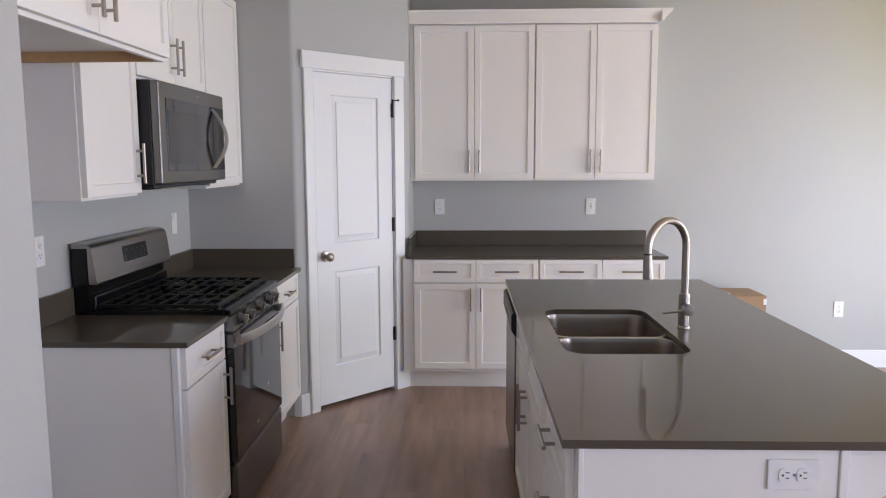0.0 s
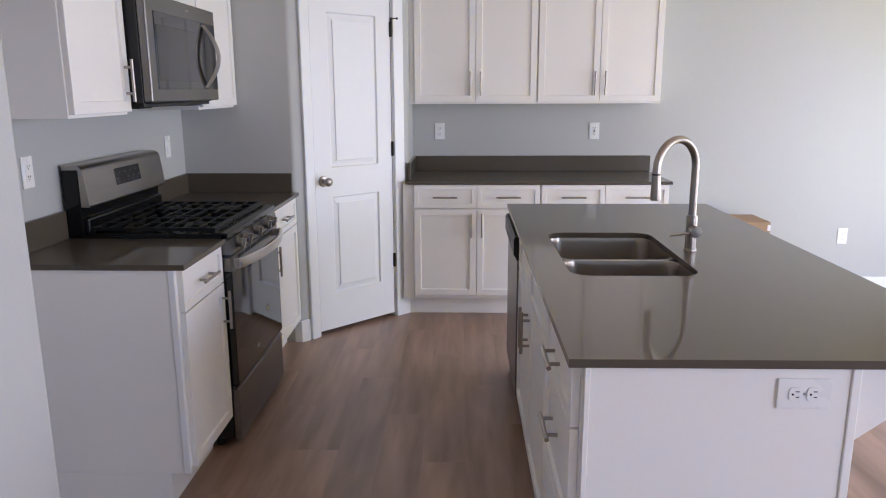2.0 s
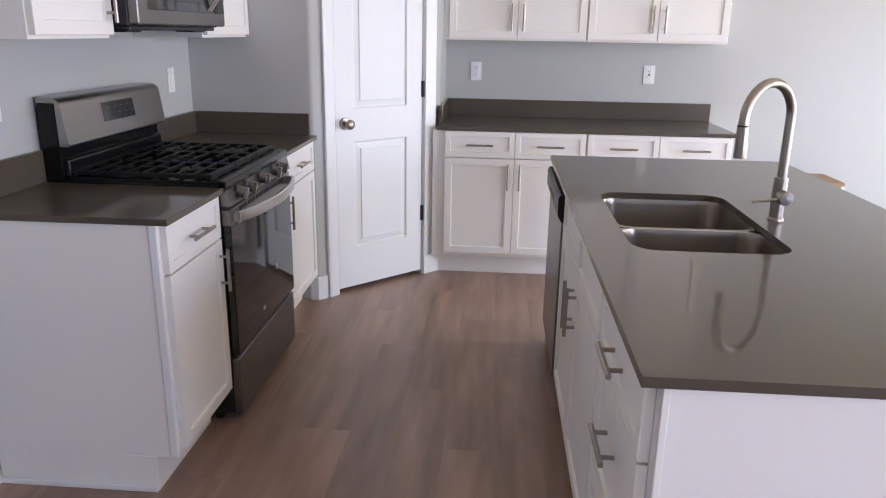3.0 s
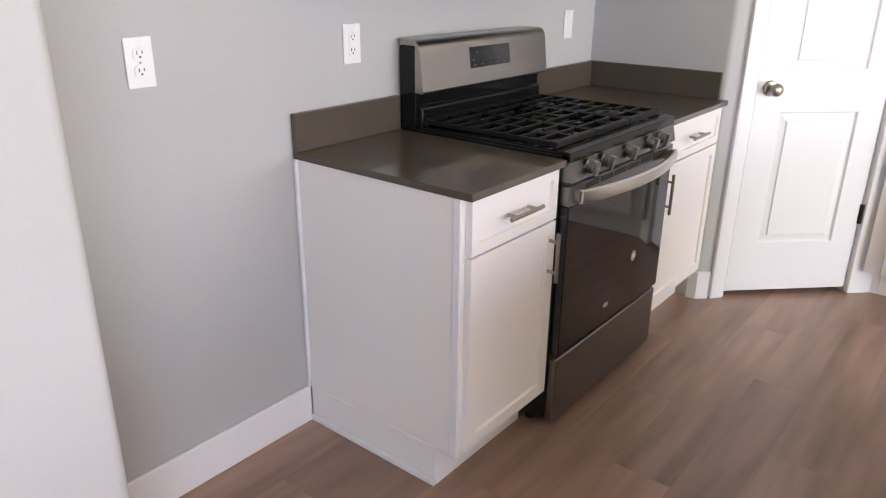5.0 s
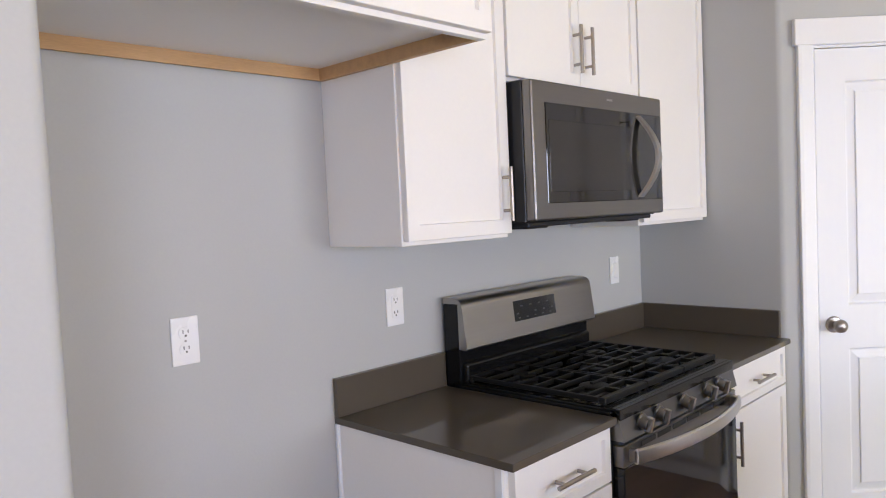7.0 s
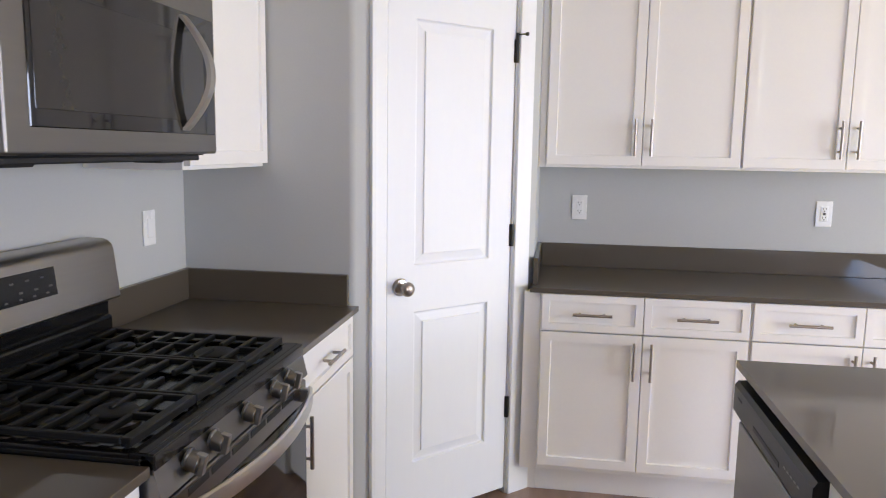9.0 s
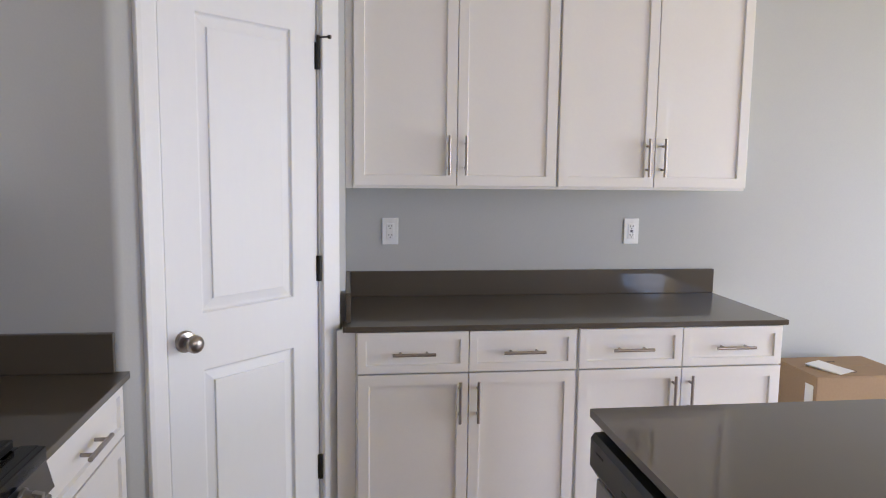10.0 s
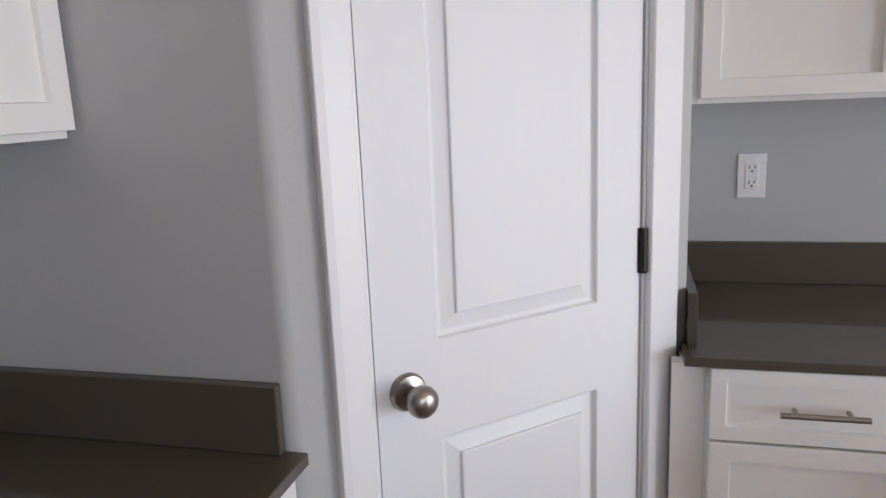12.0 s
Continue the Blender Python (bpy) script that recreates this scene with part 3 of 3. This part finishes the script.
def dishwasher(m, w):
    root = thing("dishwasher", m, "stainless steel dishwasher with black control strip under the island", "dishwasher")
    part("tub", boxes((0.004, w - 0.004, -0.56, -0.01, 0.1, 0.87)), BLKPLASTIC, root)
    bm = bmesh.new()
    box(bm, 0.004, w - 0.004, -0.612, -0.56, 0.13, 0.752, 0.006, 3)
    part("door", bm, DARKSTEEL, root, "brushed stainless front", True)
    part("kick_plate", boxes((0.004, w - 0.004, -0.53, -0.515, 0.0, 0.125)), BLKPLASTIC, root)
    bm = bmesh.new()
    prism(bm, [(-0.56, 0.756), (-0.610, 0.756), (-0.628, 0.784), (-0.628, 0.850), (-0.620, 0.862), (-0.56, 0.866)], "x", 0.003, w - 0.003)
    c = part("control_panel", bm, BLKPLASTIC, root, "glossy black control strip", False)
    part("handle_pocket", boxes((w * 0.33, w * 0.67, -0.6292, -0.626, 0.800, 0.812), bevel=0.001), SLOT, c)
    part("vent", boxes((0.045, 0.085, -0.6292, -0.626, 0.826, 0.830)), SLOT, c)
    for k in range(5):
        part("button_mark", boxes((w * 0.72 + k * 0.022, w * 0.72 + k * 0.022 + 0.012, -0.6290, -0.626, 0.815, 0.819)), LEGEND, c)


dishwasher(ISL(1.308), 0.612)


def island_panels():
    root = thing("island_cladding", pose(0, 0, 0), "white painted end and back panels of the island", "cladding")
    part("end_panel", boxes((1.858, 2.436, -0.842, -0.829, 0, CT - CTH), bevel=0.001), WHITE, root)
    part("corner_strip", boxes((1.856, 1.868, -0.846, -0.8421, 0, CT - CTH), bevel=0.001), WHITE, root)
    part("corner_post", boxes((2.4362, 2.457, -0.847, -0.829, 0, CT - CTH), bevel=0.002), WHITE, root)
    part("back_panel", boxes((2.4365, 2.452, -0.8288, 1.326, 0, CT - CTH)), WHITE, root)
    part("end_panel", boxes((1.84, 2.436, 1.310, 1.326, 0, CT - CTH)), WHITE, root)
    bm = bmesh.new()
    prism(bm, [(2.4565, 0.70), (2.4565, CT - CTH - 0.001), (2.70, CT - CTH - 0.001)], "y", -0.828, -0.798)
    part("bracket", bm, WHITE, root, "white triangular support bracket")


island_panels()


# ---- range ----
def gas_range():
    w = 0.742
    root = thing("gas_range", pose(0.006, 0.4475, 0, 0, 0, 90), "stainless steel gas range with black oven glass and iron grates", "range")
    part("body", boxes((0, w, -0.62, -0.01, 0.04, 0.896), bevel=0.002), BLKPLASTIC, root, "black side panels")
    for x in (0.04, w - 0.04):
        for y in (-0.55, -0.08):
            bm = bmesh.new()
            cyl(bm, (x, y, 0), (x, y, 0.045), 0.018)
            part("foot", bm, BLKPLASTIC, root)
    # cooktop: shallow black tray with a raised rim
    bm = bmesh.new()
    box(bm, 0, w, -0.636, -0.02, 0.897, 0.915, 0.004, 2)
    cooktop = part("cooktop", bm, BLACK, root, "glossy black enamel cooktop", True)
    for r in ((0.0, w, -0.636, -0.600, 0.912, 0.926), (0.0, 0.028, -0.600, -0.09, 0.912, 0.924), (w - 0.028, w, -0.600, -0.09, 0.912, 0.924)):
        part("rim", boxes(r, bevel=0.004, seg=2), BLACK, cooktop, "", True)
    burners = [(0.16, -0.47, 0.045), (0.16, -0.21, 0.036), (w / 2, -0.34, 0.05), (w - 0.16, -0.47, 0.05), (w - 0.16, -0.21, 0.036)]
    for x, y, r in burners:
        bm = bmesh.new()
        lathe(bm, [(0.001, 0), (r * 1.15, 0), (r * 1.1, 0.010), (r * 0.9, 0.014), (0.001, 0.014)], Matrix.Translation((x, y, 0.915)))
        b = part("burner", bm, DARKSTEEL, root, "", True)
        bm = bmesh.new()
        lathe(bm, [(0.001, 0), (r, 0), (r, 0.006), (r * 0.9, 0.009), (0.001, 0.009)], Matrix.Translation((x, y, 0.9292)))
        part("burner_cap", bm, IRON, b, "", True)
    # three cast-iron grates
    g0, g1, zb, zt = -0.596, -0.095, 0.930, 0.944
    gw = (w - 0.03) / 3
    for k in range(3):
        a, b = 0.015 + k * gw + 0.002, 0.015 + (k + 1) * gw - 0.002
        bm = bmesh.new()
        for r in ((a, b, g0, g0 + 0.022, zb - 0.004, zt), (a, b, g1 - 0.016, g1, zb, zt), (a, a + 0.013, g0 + 0.022, g1 - 0.016, zb, zt), (b - 0.013, b, g0 + 0.022, g1 - 0.016, zb, zt)):
            box(bm, *r, 0.002)
        for q in range(1, 8):
            y = g0 + 0.012 + (g1 - g0 - 0.02) * q / 8
            if q in (2, 6):
                box(bm, a + 0.013, a + 0.095, y - 0.0055, y + 0.0055, zb, zt, 0.0015)
                box(bm, b - 0.095, b - 0.013, y - 0.0055, y + 0.0055, zb, zt, 0.0015)
            else:
                box(bm, a + 0.013, b - 0.013, y - 0.0055, y + 0.0055, zb, zt, 0.0015)
        c = (a + b) / 2
        for y0, y1 in ((g0 + 0.022, g0 + 0.075), (g0 + 0.19, g1 - 0.19), (g1 - 0.075, g1 - 0.016)):
            box(bm, c - 0.0065, c + 0.0065, y0, y1, zb + 0.0005, zt + 0.0005, 0.0015)
        for x in (a + 0.006, b - 0.006):
            for y in (g0 + 0.01, g1 - 0.008):
                cyl(bm, (x, y, 0.914), (x, y, zb + 0.002), 0.006, 0.007, 8)
        part("grate", bm, IRON, root, "matt black cast-iron grate")
    # front: control panel, vent, door, drawer
    bm = bmesh.new()
    prism(bm, [(-0.62, 0.838), (-0.66, 0.838), (-0.643, 0.908), (-0.637, 0.9145), (-0.62, 0.9145)], "x", 0, w)
    cp = part("control_panel", bm, DARKSTEEL, root, "dark stainless control panel")
    bm = boxes((0.0, w, -0.649, -0.62, 0.893, 0.9245), bevel=0.004, seg=2)
    part("front_lip", bm, BLACK, root, "black rounded cooktop lip", True)
    for kx in (0.095, 0.185, 0.33, 0.475, 0.56):
        kx = kx * w / 0.66 * 0.97
        bm = bmesh.new()
        m = Matrix.Translation((kx, -0.652, 0.872)) @ Matrix.Rotation(radians(90 + 13), 4, "X")
        lathe(bm, [(0.001, 0), (0.024, 0), (0.024, 0.004), (0.020, 0.006), (0.019, 0.024), (0.017, 0.027), (0.001, 0.027)], m)
        kn = part("knob", bm, DARKSTEEL, cp, "", True)
        bm = bmesh.new()
        box(bm, -0.0075, 0.0075, -0.021, 0.021, 0.018, 0.038, 0.002, 2)
        bmesh.ops.transform(bm, matrix=m, verts=bm.verts[:])
        g = part("knob_grip", bm, STEEL, cp, "", True)
    part("vent_gap", boxes((0.004, w - 0.004, -0.643, -0.62, 0.826, 0.838)), SLOT, root)
    bm = boxes((0.003, w - 0.003, -0.656, -0.622, 0.765, 0.826), bevel=0.003)
    dt = part("oven_door_rail", bm, DARKSTEEL, root, "stainless door rail with dark vent slots")
    for k in range(6):
        x0 = 0.09 + k * (w - 0.18) / 6
        part("vent_slot", boxes((x0 + 0.006, x0 + (w - 0.18) / 6 - 0.006, -0.6575, -0.655, 0.802, 0.818), bevel=0.001), SLOT, dt)
    bm = boxes((0.003, w - 0.003, -0.656, -0.622, 0.278, 0.764), bevel=0.003)
    dr = part("oven_door", bm, GLASSBLK, root, "black glass oven door")
    bm = bmesh.new()
    lathe(bm, [(0.001, 0), (0.019, 0), (0.019, 0.0008), (0.001, 0.0008)], Matrix.Translation((0.496, -0.656, 0.468)) @ Matrix.Rotation(radians(90), 4, "X"))
    part("sticker", bm, LEGEND, dr, "small round grey sticker")
    part("sticker_mark", boxes((0.489, 0.503, -0.6572, -0.6569, 0.460, 0.476)), PAPER, dr)
    bm = bmesh.new()
    lathe(bm, [(0.001, 0), (0.012, 0), (0.012, 0.0006), (0.001, 0.0006)], Matrix.Translation((0.31, -0.656, 0.346)) @ Matrix.Rotation(radians(90), 4, "X") @ Matrix.Diagonal((1.6, 0.7, 1, 1)))
    part("badge", bm, LEGEND, dr, "small oval badge")
    bm = boxes((0.003, w - 0.003, -0.652, -0.622, 0.030, 0.262), bevel=0.004)
    part("storage_drawer", bm, DARKSTEEL, root, "dark stainless storage drawer")
    part("drawer_gap", boxes((0.006, w - 0.006, -0.64, -0.622, 0.262, 0.278)), SLOT, root)
    # bowed handle
    bm = bmesh.new()
    n = 24
    sect = [(-0.006, -0.019), (0.0, -0.021), (0.006, -0.017), (0.008, 0.0), (0.006, 0.017), (0.0, 0.021), (-0.006, 0.019)]
    rings = []
    for k in range(n + 1):
        u = k / n
        x = 0.03 + u * (w - 0.06)
        y = -0.678 - 0.052 * math.sin(math.pi * u) ** 0.8
        rings.append([bm.verts.new((x, y - dy, 0.795 + dz)) for dy, dz in sect])
    for s, e in zip(rings, rings[1:]):
        for q in range(len(sect)):
            bm.faces.new((s[q], s[(q + 1) % len(sect)], e[(q + 1) % len(sect)], e[q]))
    bm.faces.new(rings[0][::-1])
    bm.faces.new(rings[-1])
    for x in (0.03, w - 0.052):
        box(bm, x, x + 0.022, -0.682, -0.652, 0.777, 0.813, 0.003)
    part("oven_handle", bm, HANDLESTEEL, root, "wide bowed stainless handle", True)
    # backguard
    bm = boxes((0.0, w, -0.075, -0.006, 0.90, 1.175), bevel=0.008, seg=2)
    part("backguard_body", bm, BLACK, root, "glossy black backguard", True)
    part("ledge", boxes((0.012, w - 0.012, -0.095, -0.06, 0.915, 0.985), bevel=0.012, seg=3), BLACK, root, "", True)
    bm = bmesh.new()
    sec = [(-0.076, 1.030), (-0.106, 1.028), (-0.110, 1.034), (-0.094, 1.165), (-0.088, 1.181), (-0.076, 1.191), (-0.058, 1.195), (-0.012, 1.195), (-0.012, 1.176), (-0.0755, 1.176)]
    prism(bm, sec, "x", -0.002, w + 0.002)
    bg = part("backguard_panel", bm, STEEL, root, "brushed stainless backguard with rounded top", True)

    def slanted(name, u0, u1, v0, v1, material, lift):
        m2 = Matrix.Translation((0, -0.110 - lift, 1.034)) @ Matrix.Rotation(radians(-6.95), 4, "X")
        q = boxes((u0, u1, 0, 0.003, v0, v1))
        bmesh.ops.transform(q, matrix=m2, verts=q.verts[:])
        return part(name, q, material, bg)
    slanted("display", 0.255, 0.495, 0.052, 0.122, DISPLAY, 0.001)
    for i in range(9):
        if i not in (2,):
            slanted("display_mark", 0.268 + i * 0.025, 0.268 + i * 0.025 + 0.012, 0.10 if i % 2 else 0.075, 0.104 if i % 2 else 0.080, FAINT, 0.0016)
    for i in range(5):
        slanted("display_mark", 0.275 + i * 0.045, 0.275 + i * 0.045 + 0.01, 0.060, 0.064, FAINT, 0.0016)


gas_range()


def microwave():
    w, z0, z1 = 0.772, 1.422, 1.844
    root = thing("microwave", pose(0.003, 0.448, 0, 0, 0, 90), "dark stainless over-the-range microwave with black window", "microwave")
    part("body", boxes((0.002, w - 0.002, -0.365, -0.003, z0 + 0.008, z1), bevel=0.003), BLKPLASTIC, root, "black sides")
    bm = boxes((0.02, w - 0.02, -0.36, -0.02, z0 - 0.006, z0 + 0.009), (0.05, 0.16, -0.33, -0.25, z0 - 0.012, z0), (w - 0.16, w - 0.05, -0.33, -0.25, z0 - 0.012, z0), bevel=0.003)
    part("underside", bm, BLKPLASTIC, root, "black vented underside")
    bm = boxes((0.0, w, -0.402, -0.366, z0 + 0.012, z1 - 0.002), bevel=0.008, seg=3)
    d = part("door", bm, DARKSTEEL, root, "dark stainless door", True)
    part("window", boxes((0.062, w - 0.014, -0.4045, -0.400, z0 + 0.062, z1 - 0.065), bevel=0.002), GLASSBLK, d, "black glass window")
    part("screen", boxes((0.075, w - 0.175, -0.4055, -0.404, z0 + 0.095, z1 - 0.115), bevel=0.001), SCREEN, d, "dark mesh screen")
    part("badge", boxes((0.405, 0.437, -0.4035, -0.400, z1 - 0.036, z1 - 0.030)), STEEL, d, "small plain metal badge")
    bm = bmesh.new()
    n, hz0, hz1, hx = 22, z0 + 0.07, z1 - 0.075, w - 0.172
    rings = []
    for k in range(n + 1):
        u = k / n
        s = math.sin(math.pi * u)
        z = hz0 + u * (hz1 - hz0)
        y = -0.404 - 0.050 * s ** 0.9
        x = hx + 0.045 * s
        rings.append([bm.verts.new((x + a, y - b, z)) for a, b in ((-0.017, -0.004), (-0.013, 0.006), (0.0, 0.009), (0.013, 0.006), (0.017, -0.004), (0.0, -0.008))])
    for s, e in zip(rings, rings[1:]):
        for q in range(6):
            bm.faces.new((s[q], s[(q + 1) % 6], e[(q + 1) % 6], e[q]))
    bm.faces.new(rings[0][::-1])
    bm.faces.new(rings[-1])
    part("handle", bm, STEEL, d, "curved stainless handle", True)


microwave()


# ---- outlets ----
def outlet(m, style, label):
    root = thing("wall_outlet", m, label, "outlet", "wall outlets")
    bm = boxes((-0.035, 0.035, -0.006, -0.0005, -0.058, 0.058), bevel=0.003, seg=2)
    part("cover_plate", bm, PLASTIC, root, "", True)
    if style == "blank":
        part("rocker", boxes((-0.0165, 0.0165, -0.009, -0.005, -0.033, 0.033), bevel=0.002), PLASTIC, root)
        return root
    if style == "decor" or style == "gfci":
        part("receptacle", boxes((-0.0165, 0.0165, -0.0082, -0.005, -0.034, 0.034), bevel=0.0015), PLASTIC, root)
        cs = (-0.0195, 0.0195)
    else:
        cs = (-0.0195, 0.0195)
        for c in cs:
            bm = bmesh.new()
            prism(bm, [(x, z + c) for x, z in rounded(-0.0165, 0.0165, -0.0142, 0.0142, 0.0110, 5)], "y", -0.0085, -0.005)
            part("receptacle", bm, PLASTIC, root)
        bm = bmesh.new()
        cyl(bm, (0, -0.0072, 0), (0, -0.0055, 0), 0.003)
        part("screw", bm, STEEL, root)
    for c in cs:
        bm = boxes((-0.0075, -0.0053, -0.0089, -0.007, c - 0.001, c + 0.0075), (0.0053, 0.0075, -0.0089, -0.007, c + 0.0, c + 0.0075))
        cyl(bm, (0, -0.0089, c - 0.0065), (0, -0.007, c - 0.0065), 0.0026, seg=12)
        part("slots", bm, SLOT, root)
    if style == "gfci":
        part("reset_button", boxes((-0.006, 0.006, -0.0095, -0.008, 0.0005, 0.005)), SLOT, root)
        part("test_button", boxes((-0.006, 0.006, -0.0095, -0.008, -0.005, -0.0005)), SLOT, root)
    return root


outlet(pose(0, -0.43, 1.194, 0, 0, 90), "duplex", "white duplex outlet in the empty refrigerator space")
outlet(pose(0, 0.249, 1.19, 0, 0, 90), "decor", "white rectangular outlet above the range counter")
outlet(pose(0, 1.535, 1.185, 0, 0, 90), "blank", "white rocker switch plate beside the range")
outlet(pose(1.428, NORTH, 1.19), "decor", "white rectangular outlet above the back counter")
outlet(pose(2.523, NORTH, 1.19), "gfci", "white outlet with dark reset buttons above the back counter")
outlet(pose(4.343, NORTH, 0.434), "duplex", "white duplex outlet low on the bare wall")
outlet(pose(2.335, -0.8421, 0.826, 0, 90, 0), "duplex", "white duplex outlet set sideways in the island end")


# ---- cardboard box ----
def cardboard_box():
    x0, x1, y0, y1, h = 3.215, 3.655, 2.48, 2.79, 0.605
    root = thing("cardboard_box", pose(x0, y0, 0), "closed brown cardboard shipping box on the floor", "box")
    w, d = x1 - x0, y1 - y0
    part("body", boxes((0, w, 0, d, 0, h - 0.004), bevel=0.004, seg=2), CARD, root)
    part("flap", boxes((0.001, w - 0.001, 0.001, d / 2 - 0.001, h - 0.004, h), bevel=0.001), CARD, root)
    part("flap", boxes((0.001, w - 0.001, d / 2 + 0.001, d - 0.001, h - 0.004, h), bevel=0.001), CARD, root)
    part("label", boxes((-0.0012, -0.0002, 0.02, 0.075, h - 0.13, h - 0.045)), PAPER, root, "white paper label")
    part("label", boxes((w - 0.02, w + 0.0008, -0.0012, 0.0, h - 0.06, h - 0.02)), PAPER, root, "white paper label")
    bm = bmesh.new()
    n = 24
    for r0, r1 in ((0.034, 0.038),):
        a = [bm.verts.new((0.2 + r0 * math.cos(k * 2 * math.pi / n), 0.085 + r0 * math.sin(k * 2 * math.pi / n), h + 0.0006)) for k in range(n)]
        b = [bm.verts.new((0.2 + r1 * math.cos(k * 2 * math.pi / n), 0.085 + r1 * math.sin(k * 2 * math.pi / n), h + 0.0006)) for k in range(n)]
        for k in range(n):
            bm.faces.new((a[k], a[(k + 1) % n], b[(k + 1) % n], b[k]))
    part("printed_ring", bm, INK, root, "faint round print")
    part("hand_hole", boxes((0.20, 0.24, 0.215, 0.23, h - 0.002, h + 0.0008), bevel=0.0003), INK, root)
    part("hand_hole", boxes((w * 0.72, w * 0.72 + 0.012, -0.0008, 0.002, h - 0.245, h - 0.215)), INK, root)
    part("print_bars", boxes((-0.0008, -0.0001, 0.05, 0.25, 0.10, 0.16)), INK, root, "dark printed block")


cardboard_box()


def papers(x, y, z, turn, lift):
    bm = bmesh.new()
    n = 8
    for lo, hi in ((0.0, 0.0012), (0.0016, 0.0028)):
        rows = []
        for k in range(n + 1):
            u = k / n
            bend = lift * u * u + (0.006 if lo else 0.0) * u
            rows.append([bm.verts.new((px, u * 0.16, zz + bend)) for px, zz in ((0, lo), (0.11, lo), (0.11, hi), (0, hi))])
        for s, e in zip(rows, rows[1:]):
            for q in range(4):
                bm.faces.new((s[q], s[(q + 1) % 4], e[(q + 1) % 4], e[q]))
        bm.faces.new(rows[0][::-1])
        bm.faces.new(rows[-1])
    ob = mesh_object("folded_papers", bm, PAPER)
    ob.matrix_world = pose(x, y, z, 0, 0, turn)
    tagged(ob, "folded white papers on top of the cardboard box", "paper")


papers(3.335, 2.50, 0.6058, 25, 0.004)

# ---- floor planks ----
PW, PL = 0.178, 1.22
shared = None
far = bmesh.new()
row = 0
x = 0.0
while x < ROOM_E:
    y = ROOM_S - (row * 0.437) % PL
    while y < NORTH:
        y0, y1 = max(y, ROOM_S), min(y + PL, NORTH)
        x1 = min(x + PW, ROOM_E)
        near = x < 3.6 and y1 > -3.4
        if y1 - y0 > 0.02:
            if near and y1 - y0 > PL - 0.001 and x1 - x > PW - 0.001:
                if shared is None:
                    shared = bpy.data.meshes.new("plank")
                    bm = boxes((0.00012, PW - 0.00012, 0.00012, PL - 0.00012, -0.0042, 0.0))
                    bm.to_mesh(shared)
                    bm.free()
                    shared.materials.append(WOOD)
                p = new("plank", shared)
                p.parent = floor
                p.location = (x, y0, 0)
            elif near:
                p = mesh_object("plank", boxes((0.00012, x1 - x - 0.00012, 0.00012, y1 - y0 - 0.00012, -0.0042, 0.0)), WOOD)
                p.parent = floor
                p.location = (x, y0, 0)
            else:
                box(far, x + 0.00012, x1 - 0.00012, y0 + 0.00012, y1 - 0.00012, -0.0042, 0.0)
        y += PL
    x += PW
    row += 1
ob = mesh_object("far_planks", far, WOOD)
ob.parent = floor
tagged(ob, "brown wood-look vinyl planks across the room", "", "", "stuff")
